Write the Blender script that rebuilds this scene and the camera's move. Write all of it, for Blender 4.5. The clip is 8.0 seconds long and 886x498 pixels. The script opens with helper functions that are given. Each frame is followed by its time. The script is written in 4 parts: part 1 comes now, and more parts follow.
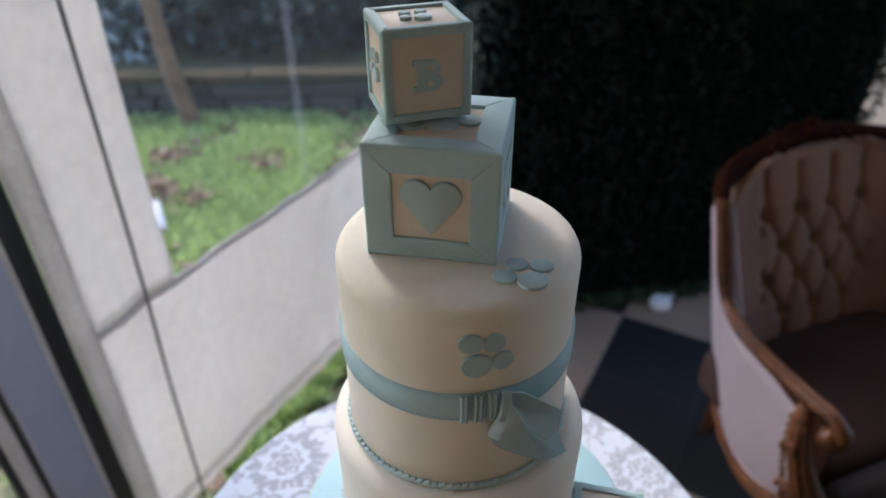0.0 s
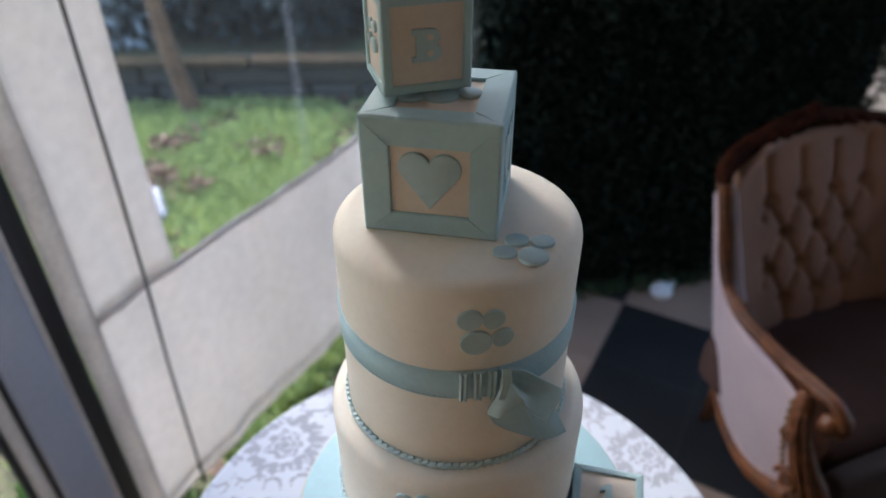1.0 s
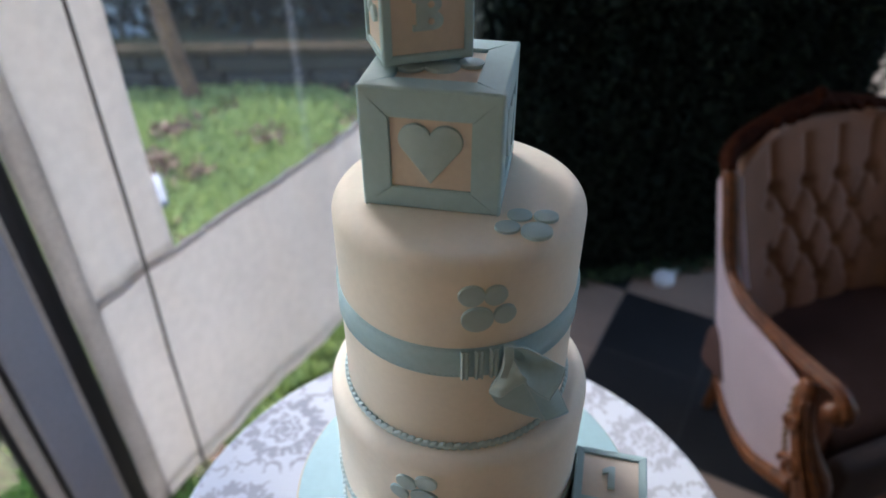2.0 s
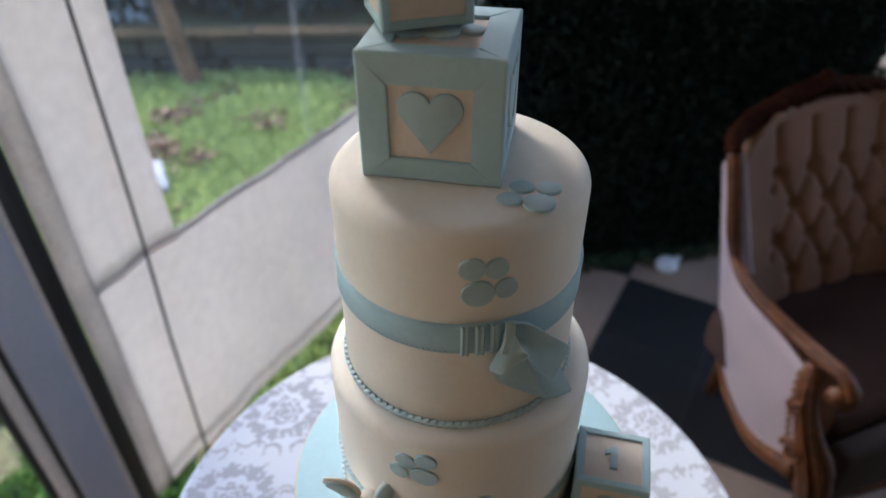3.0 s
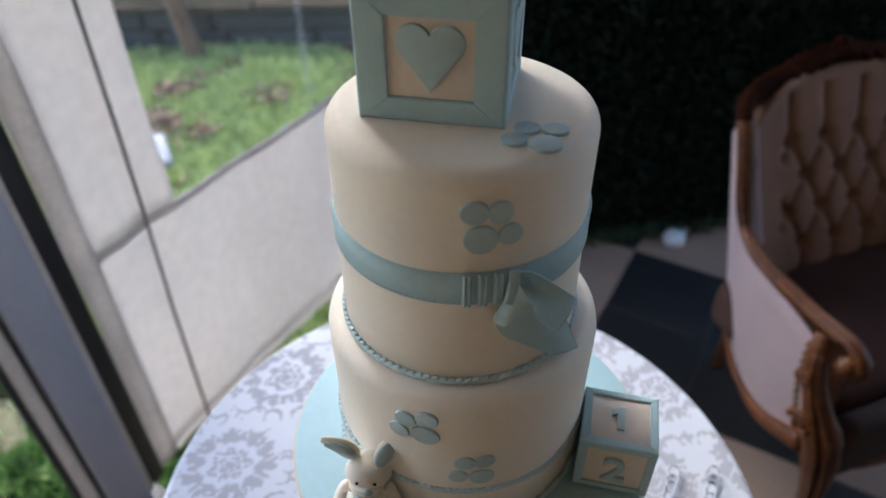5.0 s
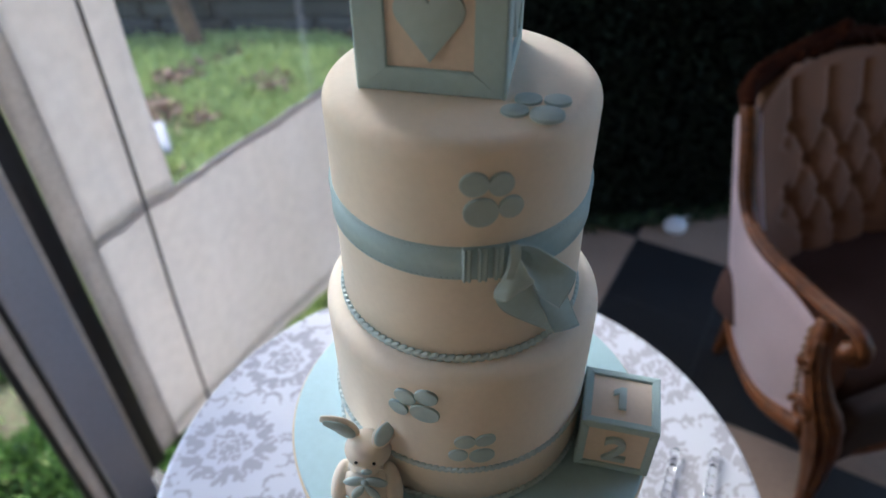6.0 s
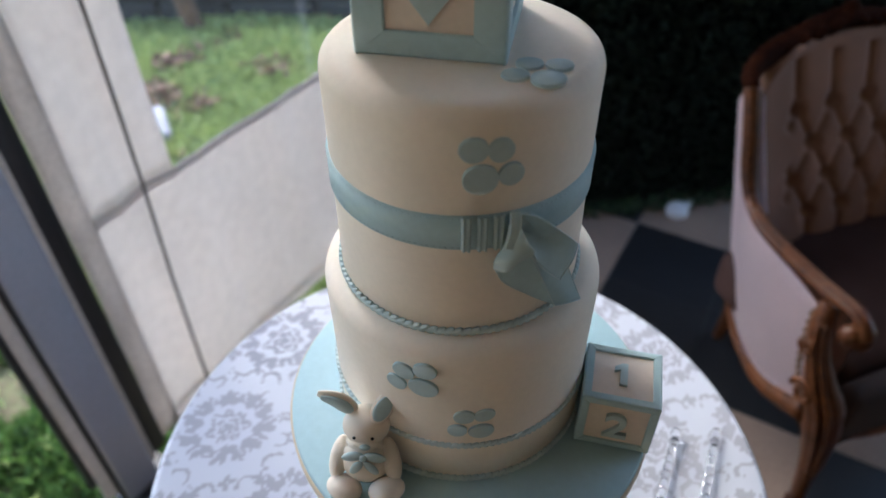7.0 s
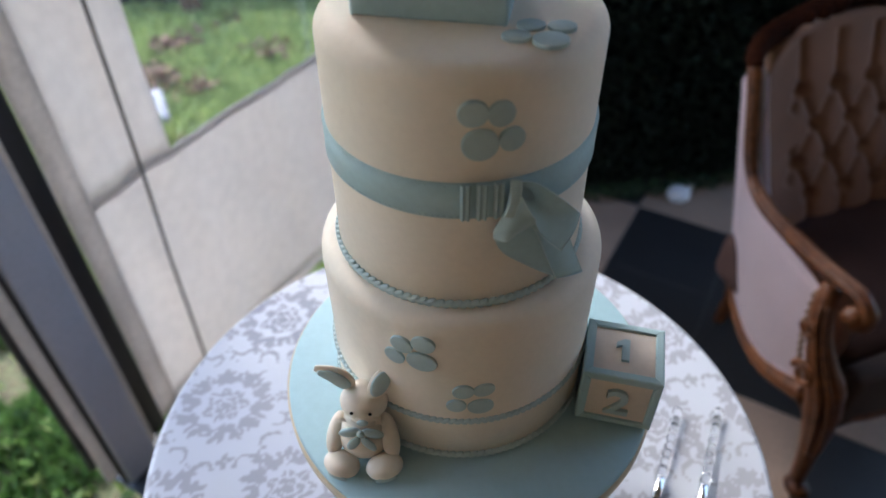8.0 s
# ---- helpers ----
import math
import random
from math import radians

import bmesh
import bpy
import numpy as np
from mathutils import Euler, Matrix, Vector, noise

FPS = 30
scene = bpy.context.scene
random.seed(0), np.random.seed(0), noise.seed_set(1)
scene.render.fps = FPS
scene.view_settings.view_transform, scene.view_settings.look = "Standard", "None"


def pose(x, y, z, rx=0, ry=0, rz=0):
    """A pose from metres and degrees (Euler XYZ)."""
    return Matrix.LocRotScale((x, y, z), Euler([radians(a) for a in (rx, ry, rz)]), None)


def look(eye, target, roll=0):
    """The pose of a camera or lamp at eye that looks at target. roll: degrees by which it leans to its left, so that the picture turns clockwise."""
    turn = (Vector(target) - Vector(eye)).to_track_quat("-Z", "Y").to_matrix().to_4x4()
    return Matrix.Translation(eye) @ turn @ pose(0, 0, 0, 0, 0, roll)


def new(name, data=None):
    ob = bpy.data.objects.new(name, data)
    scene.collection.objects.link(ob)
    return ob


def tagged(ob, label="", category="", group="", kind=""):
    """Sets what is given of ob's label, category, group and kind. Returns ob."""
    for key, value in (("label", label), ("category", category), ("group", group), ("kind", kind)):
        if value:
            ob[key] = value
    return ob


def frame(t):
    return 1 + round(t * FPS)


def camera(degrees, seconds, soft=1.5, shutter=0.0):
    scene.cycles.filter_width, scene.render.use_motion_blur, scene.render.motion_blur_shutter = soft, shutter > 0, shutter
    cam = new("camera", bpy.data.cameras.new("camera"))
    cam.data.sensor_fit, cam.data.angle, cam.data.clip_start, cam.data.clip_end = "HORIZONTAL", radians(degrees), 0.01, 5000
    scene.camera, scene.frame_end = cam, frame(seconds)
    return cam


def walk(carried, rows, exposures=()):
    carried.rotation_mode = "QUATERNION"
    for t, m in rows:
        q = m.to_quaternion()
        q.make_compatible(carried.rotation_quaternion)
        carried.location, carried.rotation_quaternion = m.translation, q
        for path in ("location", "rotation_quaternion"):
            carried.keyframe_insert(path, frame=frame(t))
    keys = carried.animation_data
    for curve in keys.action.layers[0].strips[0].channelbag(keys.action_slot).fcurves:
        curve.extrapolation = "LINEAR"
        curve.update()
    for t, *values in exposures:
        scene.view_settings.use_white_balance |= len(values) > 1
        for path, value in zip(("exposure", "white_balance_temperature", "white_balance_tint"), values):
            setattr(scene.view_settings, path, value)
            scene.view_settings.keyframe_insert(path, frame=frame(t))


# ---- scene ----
cam = camera(65.6, 8.0)
EXPOSURE, KELVIN, TINT = 2.64, 5760, 9
SKY, SUN = 0.15, 0.9
DAMASK_X, DAMASK_Y, DAMASK_TURN, DAMASK_SIZE = -0.228, 0.417, 0.19, 0.875
PATH = [
    (0, (-0.008, -0.013, 1.491), (0.032, 1.623, 0.342), -0.1),
    (0.5, (-0.008, -0.012, 1.485), (0.031, 1.615, 0.323), -0.0),
    (1, (-0.007, -0.012, 1.48), (0.03, 1.607, 0.306), -0.0),
    (1.5, (-0.007, -0.011, 1.474), (0.028, 1.6, 0.289), 0.0),
    (3, (-0.005, -0.007, 1.455), (0.019, 1.574, 0.231), -0.1),
    (3.5, (-0.005, -0.005, 1.448), (0.016, 1.565, 0.21), -0.2),
    (4, (-0.004, -0.004, 1.441), (0.011, 1.556, 0.19), -0.4),
    (4.5, (-0.003, -0.003, 1.435), (0.007, 1.548, 0.173), -0.4),
    (6, (-0.002, -0.004, 1.419), (0.003, 1.52, 0.124), -0.5),
    (6.5, (-0.001, -0.005, 1.414), (0.002, 1.508, 0.106), -0.5),
    (7, (-0.001, -0.005, 1.407), (0.001, 1.496, 0.085), -0.5),
    (7.5, (-0.001, -0.005, 1.401), (0.0, 1.483, 0.065), -0.5),
    (8, (0.0, -0.004, 1.394), (0.0, 1.47, 0.043), -0.5),
]
walk(cam, [(t, look(eye, target, roll)) for t, eye, target, roll in PATH], [(0.0, EXPOSURE, KELVIN, TINT), (8.0, EXPOSURE, KELVIN, TINT)])
cam.data.dof.use_dof = True
cam.data.dof.focus_distance = 0.43
cam.data.dof.aperture_fstop = 4.8

# ---- world and sun ----
SUN_UP, SUN_ROUND = 37, 330
world = bpy.data.worlds.new("sky")
scene.world = world
world.use_nodes = True
wn = world.node_tree.nodes
sky = wn.new("ShaderNodeTexSky")
sky.sky_type = "NISHITA"
sky.sun_disc = False
sky.sun_elevation, sky.sun_rotation = radians(SUN_UP), radians(SUN_ROUND)
sky.dust_density = 3.0
wn["Background"].inputs["Strength"].default_value = SKY
world.node_tree.links.new(sky.outputs[0], wn["Background"].inputs["Color"])
sun = new("sun", bpy.data.lights.new("sun", "SUN"))
sun.data.energy, sun.data.angle, sun.data.color = SUN, radians(20), (1.0, 0.94, 0.86)
a, e = radians(SUN_ROUND), radians(SUN_UP)
sun.matrix_world = look(Vector((math.sin(a) * math.cos(e), math.cos(a) * math.cos(e), math.sin(e))) * 20, (0, 0, 0))


# ---- materials ----
def material(name, colour, rough=0.6, metal=0.0, tone=0.12, fine=60.0, broad=6.0, bump=0.1, depth=0.002, sheen=0.0,
             second=None, subsurface=0.0, translucent=0.0, coords="Object", spec=0.5, cell=0.0, per_piece=0.0):
    """A surface with a broad and a fine variation of tone, and a fine relief."""
    m = bpy.data.materials.new(name)
    m.use_nodes = True
    nt = m.node_tree
    n, link = nt.nodes, nt.links.new
    b = n["Principled BSDF"]
    tc = n.new("ShaderNodeTexCoord")
    big, small = n.new("ShaderNodeTexNoise"), n.new("ShaderNodeTexNoise")
    big.inputs["Scale"].default_value, small.inputs["Scale"].default_value = broad, fine
    big.inputs["Detail"].default_value, small.inputs["Detail"].default_value = 4, 5
    for t in (big, small):
        link(tc.outputs[coords], t.inputs["Vector"])
    mix = n.new("ShaderNodeMix")
    mix.data_type = "RGBA"
    dark = second or tuple(c * (1 - 2 * tone) for c in colour)
    mix.inputs["A"].default_value, mix.inputs["B"].default_value = (*dark, 1), (*colour, 1)
    ramp = n.new("ShaderNodeMapRange")
    ramp.inputs["From Min"].default_value, ramp.inputs["From Max"].default_value = 0.35, 0.65
    add = n.new("ShaderNodeMath")
    add.operation = "MULTIPLY_ADD"
    add.inputs[1].default_value = 0.5
    half = n.new("ShaderNodeMath")
    half.operation = "MULTIPLY"
    half.inputs[1].default_value = 0.5
    link(small.outputs["Fac"], half.inputs[0])
    link(big.outputs["Fac"], add.inputs[0])
    link(half.outputs[0], add.inputs[2])
    link(add.outputs[0], ramp.inputs["Value"])
    fac = ramp.outputs[0]
    if per_piece:
        info = n.new("ShaderNodeObjectInfo")
        pm = n.new("ShaderNodeMath")
        pm.operation = "MULTIPLY_ADD"
        pm.inputs[1].default_value = per_piece
        link(info.outputs["Random"], pm.inputs[0])
        link(fac, pm.inputs[2])
        fac = pm.outputs[0]
    if cell:
        geo = n.new("ShaderNodeNewGeometry")
        pm = n.new("ShaderNodeMath")
        pm.operation = "MULTIPLY_ADD"
        pm.inputs[1].default_value, pm.inputs[2].default_value = cell, (1 - cell) / 2
        link(geo.outputs["Random Per Island"], pm.inputs[0])
        fac = pm.outputs[0]
    link(fac, mix.inputs["Factor"])
    link(mix.outputs["Result"], b.inputs["Base Color"])
    bp = n.new("ShaderNodeBump")
    bp.inputs["Strength"].default_value, bp.inputs["Distance"].default_value = bump, depth
    link(small.outputs["Fac"], bp.inputs["Height"])
    link(bp.outputs[0], b.inputs["Normal"])
    b.inputs["Roughness"].default_value, b.inputs["Metallic"].default_value = rough, metal
    b.inputs["Specular IOR Level"].default_value = spec
    b.inputs["Sheen Weight"].default_value = sheen
    if subsurface:
        b.inputs["Subsurface Weight"].default_value = subsurface
        b.inputs["Subsurface Radius"].default_value = (0.006, 0.004, 0.003)
        b.inputs["Subsurface Scale"].default_value = 1.0
    if translucent:
        tr = n.new("ShaderNodeBsdfTranslucent")
        link(mix.outputs["Result"], tr.inputs["Color"])
        ms = n.new("ShaderNodeMixShader")
        ms.inputs[0].default_value = translucent
        link(b.outputs[0], ms.inputs[1])
        link(tr.outputs[0], ms.inputs[2])
        link(ms.outputs[0], n["Material Output"].inputs["Surface"])
    return m


IVORY = material("ivory_fondant", (0.85, 0.775, 0.665), 0.62, tone=0.03, fine=220, broad=14, bump=0.06, depth=0.0006, subsurface=0.08, spec=0.3)
IVORY_PANEL = material("peach_fondant", (0.74, 0.64, 0.545), 0.55, tone=0.04, fine=260, broad=20, bump=0.08, depth=0.0006)
BLUE = material("blue_fondant", (0.43, 0.59, 0.62), 0.55, tone=0.05, fine=240, broad=25, bump=0.08, depth=0.0006)
BLUE_PALE = material("pale_blue_fondant", (0.46, 0.59, 0.605), 0.5, tone=0.05, fine=240, broad=25, bump=0.08, depth=0.0006)
# Pale icing of the cords, also painted-in light on the bow's edges.
RIM = material("lit_edge_and_cord_icing", (0.52, 0.64, 0.65), 0.5, tone=0.03, fine=300)
BOARD_BLUE = material("blue_board_icing", (0.40, 0.58, 0.63), 0.62, tone=0.04, fine=180, broad=12, bump=0.1, depth=0.0008)
BOARD_RIM = material("cream_board_ribbon", (0.62, 0.52, 0.36), 0.45, tone=0.08, fine=200)
BLACK_SUGAR = material("black_sugar", (0.01, 0.01, 0.01), 0.25)
SILVER = material("polished_steel", (0.75, 0.75, 0.76), 0.12, 1.0, tone=0.03, bump=0.02)
WOOD = material("carved_walnut", (0.125, 0.040, 0.009), 0.42, tone=0.3, fine=70, broad=12, bump=0.25, depth=0.003, second=(0.030, 0.009, 0.003), spec=0.25)
WOOD_DARK = material("dark_wood", (0.06, 0.03, 0.018), 0.4, tone=0.3, fine=50, broad=9)
# Velvet of the seat, darkened for the shade between the arms.
VELVET_SHADED = material("shaded_seat_velvet", (0.075, 0.044, 0.036), 0.95, tone=0.2, fine=300, broad=7, bump=0.2, depth=0.001, spec=0.0)
# The chair's walnut again, with the crest rail's shade in the colour.
WOOD_SHADED = material("shaded_walnut", (0.034, 0.010, 0.004), 0.8, tone=0.3, fine=70, broad=12, bump=0.3, depth=0.003, second=(0.010, 0.003, 0.002), spec=0.02)
VELVET = material("taupe_velvet", (0.250, 0.126, 0.074), 0.9, tone=0.14, fine=300, broad=9, bump=0.2, depth=0.001, sheen=0.08)
SIDE_CLOTH = material("pink_grey_upholstery", (0.56, 0.43, 0.43), 0.85, tone=0.08, fine=260, broad=7, bump=0.15, depth=0.001, sheen=0.3)
GALLOON = material("gimp_braid", (0.22, 0.13, 0.07), 0.8, tone=0.3, fine=350, bump=0.6)
TENT = material("marquee_fabric", (0.84, 0.80, 0.76), 0.8, tone=0.07, fine=40, broad=2.2, bump=0.3, depth=0.004, translucent=0.47)
TENT_HEM = material("marquee_hem", (0.60, 0.56, 0.52), 0.8, tone=0.12, fine=80, broad=8, bump=0.25, depth=0.002, translucent=0.5)
# Unseen walls and roof: colours set to dim or warm the light inside.
DIM_WALL = material("dim_brown_wall", (0.22, 0.17, 0.13), 0.9, tone=0.2, fine=60, broad=3)
ROOF = material("unseen_roof", (0.34, 0.29, 0.24), 0.8, tone=0.05, fine=30, broad=2)
BOUNCE_WALL = material("cream_bounce_wall", (0.90, 0.77, 0.60), 0.9, tone=0.08, fine=30, broad=2, translucent=0.26)
CORD = material("grey_cord", (0.19, 0.17, 0.155), 0.7, tone=0.2, fine=400)
ALU = material("anodised_aluminium", (0.42, 0.44, 0.50), 0.42, 0.30, tone=0.06, fine=120, broad=4, bump=0.06)
RUBBER = material("black_rubber_seal", (0.018, 0.018, 0.02), 0.5, tone=0.2)
BLACK_TILE = material("black_floor_tile", (0.014, 0.0142, 0.0155), 0.5, tone=0.25, fine=90, broad=7, bump=0.15, per_piece=0.25)
TAN_TILE = material("tan_floor_tile", (0.30, 0.215, 0.16), 0.55, tone=0.14, fine=90, broad=6, bump=0.15, per_piece=0.25)
GROUT = material("dark_grout", (0.05, 0.045, 0.04), 0.9, tone=0.2, fine=200)
SOIL = material("brown_soil", (0.090, 0.058, 0.038), 0.95, tone=0.3, fine=45, broad=2.2, bump=0.8, depth=0.02, second=(0.120, 0.150, 0.060))
GRASS_NEAR = material("near_grass_leaves", (0.17, 0.30, 0.075), 0.6, cell=1.0, second=(0.035, 0.075, 0.02), translucent=0.2)
GRASS = material("grass_blades", (0.52, 0.60, 0.25), 0.7, cell=1.0, second=(0.27, 0.36, 0.13), translucent=0.3)
LITTER = material("dry_leaves", (0.26, 0.16, 0.10), 0.8, cell=1.0, second=(0.12, 0.07, 0.04))
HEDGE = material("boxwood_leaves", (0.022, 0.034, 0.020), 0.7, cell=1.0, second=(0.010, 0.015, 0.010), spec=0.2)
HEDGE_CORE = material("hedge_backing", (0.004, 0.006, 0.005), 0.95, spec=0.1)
SHRUB = material("shrub_leaves", (0.060, 0.078, 0.060), 0.55, cell=1.0, second=(0.006, 0.010, 0.008))
SHRUB_PALE = material("pale_shrub_leaves", (0.40, 0.46, 0.46), 0.5, cell=1.0, second=(0.10, 0.13, 0.13))
BARK = material("tree_bark", (0.20, 0.125, 0.075), 1.0, tone=0.3, fine=40, broad=5, bump=0.8, depth=0.02)
STONE = material("dark_retaining_stone", (0.042, 0.046, 0.040), 0.9, tone=0.3, fine=30, broad=5, bump=0.6, depth=0.02, per_piece=0.5)
COPING = material("mossy_coping", (0.085, 0.062, 0.040), 1.0, tone=0.3, fine=25, broad=3, bump=0.5, depth=0.01, second=(0.03, 0.03, 0.018), spec=0.0)
PALE_STONE = material("pale_slab", (0.25, 0.26, 0.30), 0.7, tone=0.1, fine=40)
WHITE_PLASTIC = material("white_plastic", (0.72, 0.74, 0.76), 0.4, tone=0.05)
BROWN_CLOTH = material("brown_cushion", (0.040, 0.025, 0.020), 0.9, tone=0.15, fine=120)


def clear(name, tint, rough, ior, body=0.0):
    m = bpy.data.materials.new(name)
    m.use_nodes = True
    b = m.node_tree.nodes["Principled BSDF"]
    b.inputs["Base Color"].default_value = (*tint, 1)
    b.inputs["Transmission Weight"].default_value = 1.0 - body
    b.inputs["Roughness"].default_value, b.inputs["IOR"].default_value = rough, ior
    return m


def film(name, colour, rough, through_part):
    """A thin plastic sheet: mostly see-through, slightly milky and glossy."""
    m = material(name, colour, rough, tone=0.06, fine=8, broad=2, bump=0.1, depth=0.01, translucent=0.4)
    nodes, out = m.node_tree.nodes, m.node_tree.nodes["Material Output"]
    body = out.inputs["Surface"].links[0].from_socket
    see, mixer = nodes.new("ShaderNodeBsdfTransparent"), nodes.new("ShaderNodeMixShader")
    mixer.inputs[0].default_value = through_part
    m.node_tree.links.new(body, mixer.inputs[1])
    m.node_tree.links.new(see.outputs[0], mixer.inputs[2])
    m.node_tree.links.new(mixer.outputs[0], out.inputs["Surface"])
    return m


VINYL = film("hazy_clear_vinyl", (0.75, 0.77, 0.80), 0.2, 0.985)
TENT_FILM = film("milky_vinyl", (0.66, 0.70, 0.78), 0.3, 0.955)
CRYSTAL = clear("clear_acrylic", (0.97, 0.98, 1.0), 0.02, 1.49)


def damask_material():
    m = bpy.data.materials.new("damask_satin")
    m.use_nodes = True
    nt = m.node_tree
    n, link = nt.nodes, nt.links.new
    b = n["Principled BSDF"]
    at = n.new("ShaderNodeAttribute")
    at.attribute_name = "print"
    tc, weave = n.new("ShaderNodeTexCoord"), n.new("ShaderNodeTexNoise")
    weave.inputs["Scale"].default_value = 500
    link(tc.outputs["Object"], weave.inputs["Vector"])
    mix = n.new("ShaderNodeMix")
    mix.data_type = "RGBA"
    mix.inputs["A"].default_value, mix.inputs["B"].default_value = (0.57, 0.60, 0.665, 1), (0.395, 0.400, 0.450, 1)
    edge = n.new("ShaderNodeMapRange")
    edge.inputs["From Min"].default_value, edge.inputs["From Max"].default_value = 0.15, 0.85
    link(at.outputs["Fac"], edge.inputs["Value"])
    link(edge.outputs[0], mix.inputs["Factor"])
    link(mix.outputs["Result"], b.inputs["Base Color"])
    bp = n.new("ShaderNodeBump")
    bp.inputs["Strength"].default_value, bp.inputs["Distance"].default_value = 0.12, 0.0006
    link(weave.outputs["Fac"], bp.inputs["Height"])
    link(bp.outputs[0], b.inputs["Normal"])
    gloss = n.new("ShaderNodeMapRange")
    gloss.inputs["To Min"].default_value, gloss.inputs["To Max"].default_value = 0.36, 0.65
    link(edge.outputs[0], gloss.inputs["Value"])
    link(gloss.outputs[0], b.inputs["Roughness"])
    shine = n.new("ShaderNodeMapRange")
    shine.inputs["To Min"].default_value, shine.inputs["To Max"].default_value = 0.28, 0.05
    link(edge.outputs[0], shine.inputs["Value"])
    link(shine.outputs[0], b.inputs["Specular IOR Level"])
    return m


DAMASK = damask_material()


# ---- building helpers ----
def mesh_of(bm, name, mats, smooth=True, crisp=0):
    me = bpy.data.meshes.new(name)
    bmesh.ops.recalc_face_normals(bm, faces=bm.faces)
    bm.to_mesh(me)
    bm.free()
    for m in mats if isinstance(mats, (list, tuple)) else [mats]:
        me.materials.append(m)
    if smooth:
        me.shade_smooth()
        if crisp:
            me.set_sharp_from_angle(angle=radians(crisp))
    return me


def part(name, bm, mat, parent=None, label="", smooth=True, at=None, crisp=0):
    ob = new(name, mesh_of(bm, name, mat, smooth, crisp) if isinstance(bm, bmesh.types.BMesh) else bm)
    if parent is not None:
        ob.parent = parent
    if at is not None:
        ob.matrix_basis = at
    if label:
        ob["label"] = label
    return ob


def base(name, at, label, category, group="", kind=""):
    ob = new(name)
    ob.empty_display_size = 0.05
    ob.matrix_basis = at
    return tagged(ob, label, category, group, kind)


def box(w, d, h, bevel=0.0, seg=2, at=None):
    """A box, centred in x and y, standing on z = 0."""
    bm = bmesh.new()
    bmesh.ops.create_cube(bm, size=1, matrix=Matrix.Translation((0, 0, h / 2)) @ Matrix.Diagonal((w, d, h, 1)))
    if bevel:
        bmesh.ops.bevel(bm, geom=bm.edges[:], offset=bevel, segments=seg, affect="EDGES", profile=0.5)
    if at is not None:
        bm.transform(at)
    return bm


def lathe(rings, n=96, caps=True):
    """A turned form from (radius, z) rings."""
    bm = bmesh.new()
    loops = []
    for r, z in rings:
        loops.append([bm.verts.new((r * math.cos(k * math.tau / n), r * math.sin(k * math.tau / n), z)) for k in range(n)])
    for a, b in zip(loops, loops[1:]):
        for k in range(n):
            bm.faces.new((a[k], a[(k + 1) % n], b[(k + 1) % n], b[k]))
    if caps:
        bm.faces.new(loops[0][::-1])
        bm.faces.new(loops[-1])
    return bm


def smooth_path(points, per=8):
    """A smooth line through points (Catmull-Rom)."""
    pts = [Vector(p) for p in points]
    out = []
    for i in range(len(pts) - 1):
        p0, p1, p2, p3 = pts[max(i - 1, 0)], pts[i], pts[i + 1], pts[min(i + 2, len(pts) - 1)]
        for k in range(per):
            t = k / per
            out.append(0.5 * ((2 * p1) + (p2 - p0) * t + (2 * p0 - 5 * p1 + 4 * p2 - p3) * t * t + (3 * p1 - p0 - 3 * p2 + p3) * t ** 3))
    return out + [pts[-1]]


def tube(points, radius, n=10, closed=False, flat=1.0, bm=None):
    """A tube along points; radius is a number or one a point. flat squeezes it upright."""
    bm = bm or bmesh.new()
    pts = [Vector(p) for p in points]
    m = len(pts)
    rad = radius if isinstance(radius, (list, tuple)) else [radius] * m
    loops = []
    for i, p in enumerate(pts):
        a = pts[i - 1] if i or closed else p
        b = pts[(i + 1) % m] if i < m - 1 or closed else p
        d = (b - a).normalized()
        side = d.cross(Vector((0, 0, 1)))
        if side.length < 0.05:
            side = d.cross(Vector((0, 1, 0)))
        side.normalize()
        up = side.cross(d)
        loops.append([bm.verts.new(p + rad[i] * (math.cos(k * math.tau / n) * side + flat * math.sin(k * math.tau / n) * up)) for k in range(n)])
    for i in range(m if closed else m - 1):
        a, b = loops[i], loops[(i + 1) % m]
        for k in range(n):
            bm.faces.new((a[k], a[(k + 1) % n], b[(k + 1) % n], b[k]))
    if not closed:
        bm.faces.new(loops[0][::-1])
        bm.faces.new(loops[-1])
    return bm


def ball(r, at, bm=None, u=20, v=14, slot=0):
    bm = bm or bmesh.new()
    made = bmesh.ops.create_uvsphere(bm, u_segments=u, v_segments=v, radius=r, matrix=at)
    for vert in made["verts"]:
        for f in vert.link_faces:
            f.material_index = slot
    return bm


def slab(outline, thick, bevel=0.0):
    """A flat plate in the xy plane from an outline, from z = 0 up to thick, with a rounded top edge."""
    bm = bmesh.new()
    c = sum((Vector((*p, 0)) for p in outline), Vector()) / len(outline)
    levels = [(1.0, 0.0), (1.0, thick - bevel)]
    if bevel:
        levels += [(None, thick - bevel * 0.3, 0.3), (None, thick, 1.0)]
    loops = []
    for lv in levels:
        z = lv[1]
        loop = []
        for p in outline:
            q = Vector((*p, 0))
            if lv[0] is None:
                d = c - q
                q = q + d.normalized() * min(bevel * lv[2], d.length * 0.6)
            loop.append(bm.verts.new((q.x, q.y, z)))
        loops.append(loop)
    k = len(outline)
    for a, b in zip(loops, loops[1:]):
        for i in range(k):
            bm.faces.new((a[i], a[(i + 1) % k], b[(i + 1) % k], b[i]))
    bm.faces.new(loops[0][::-1])
    bm.faces.new(loops[-1])
    return bm


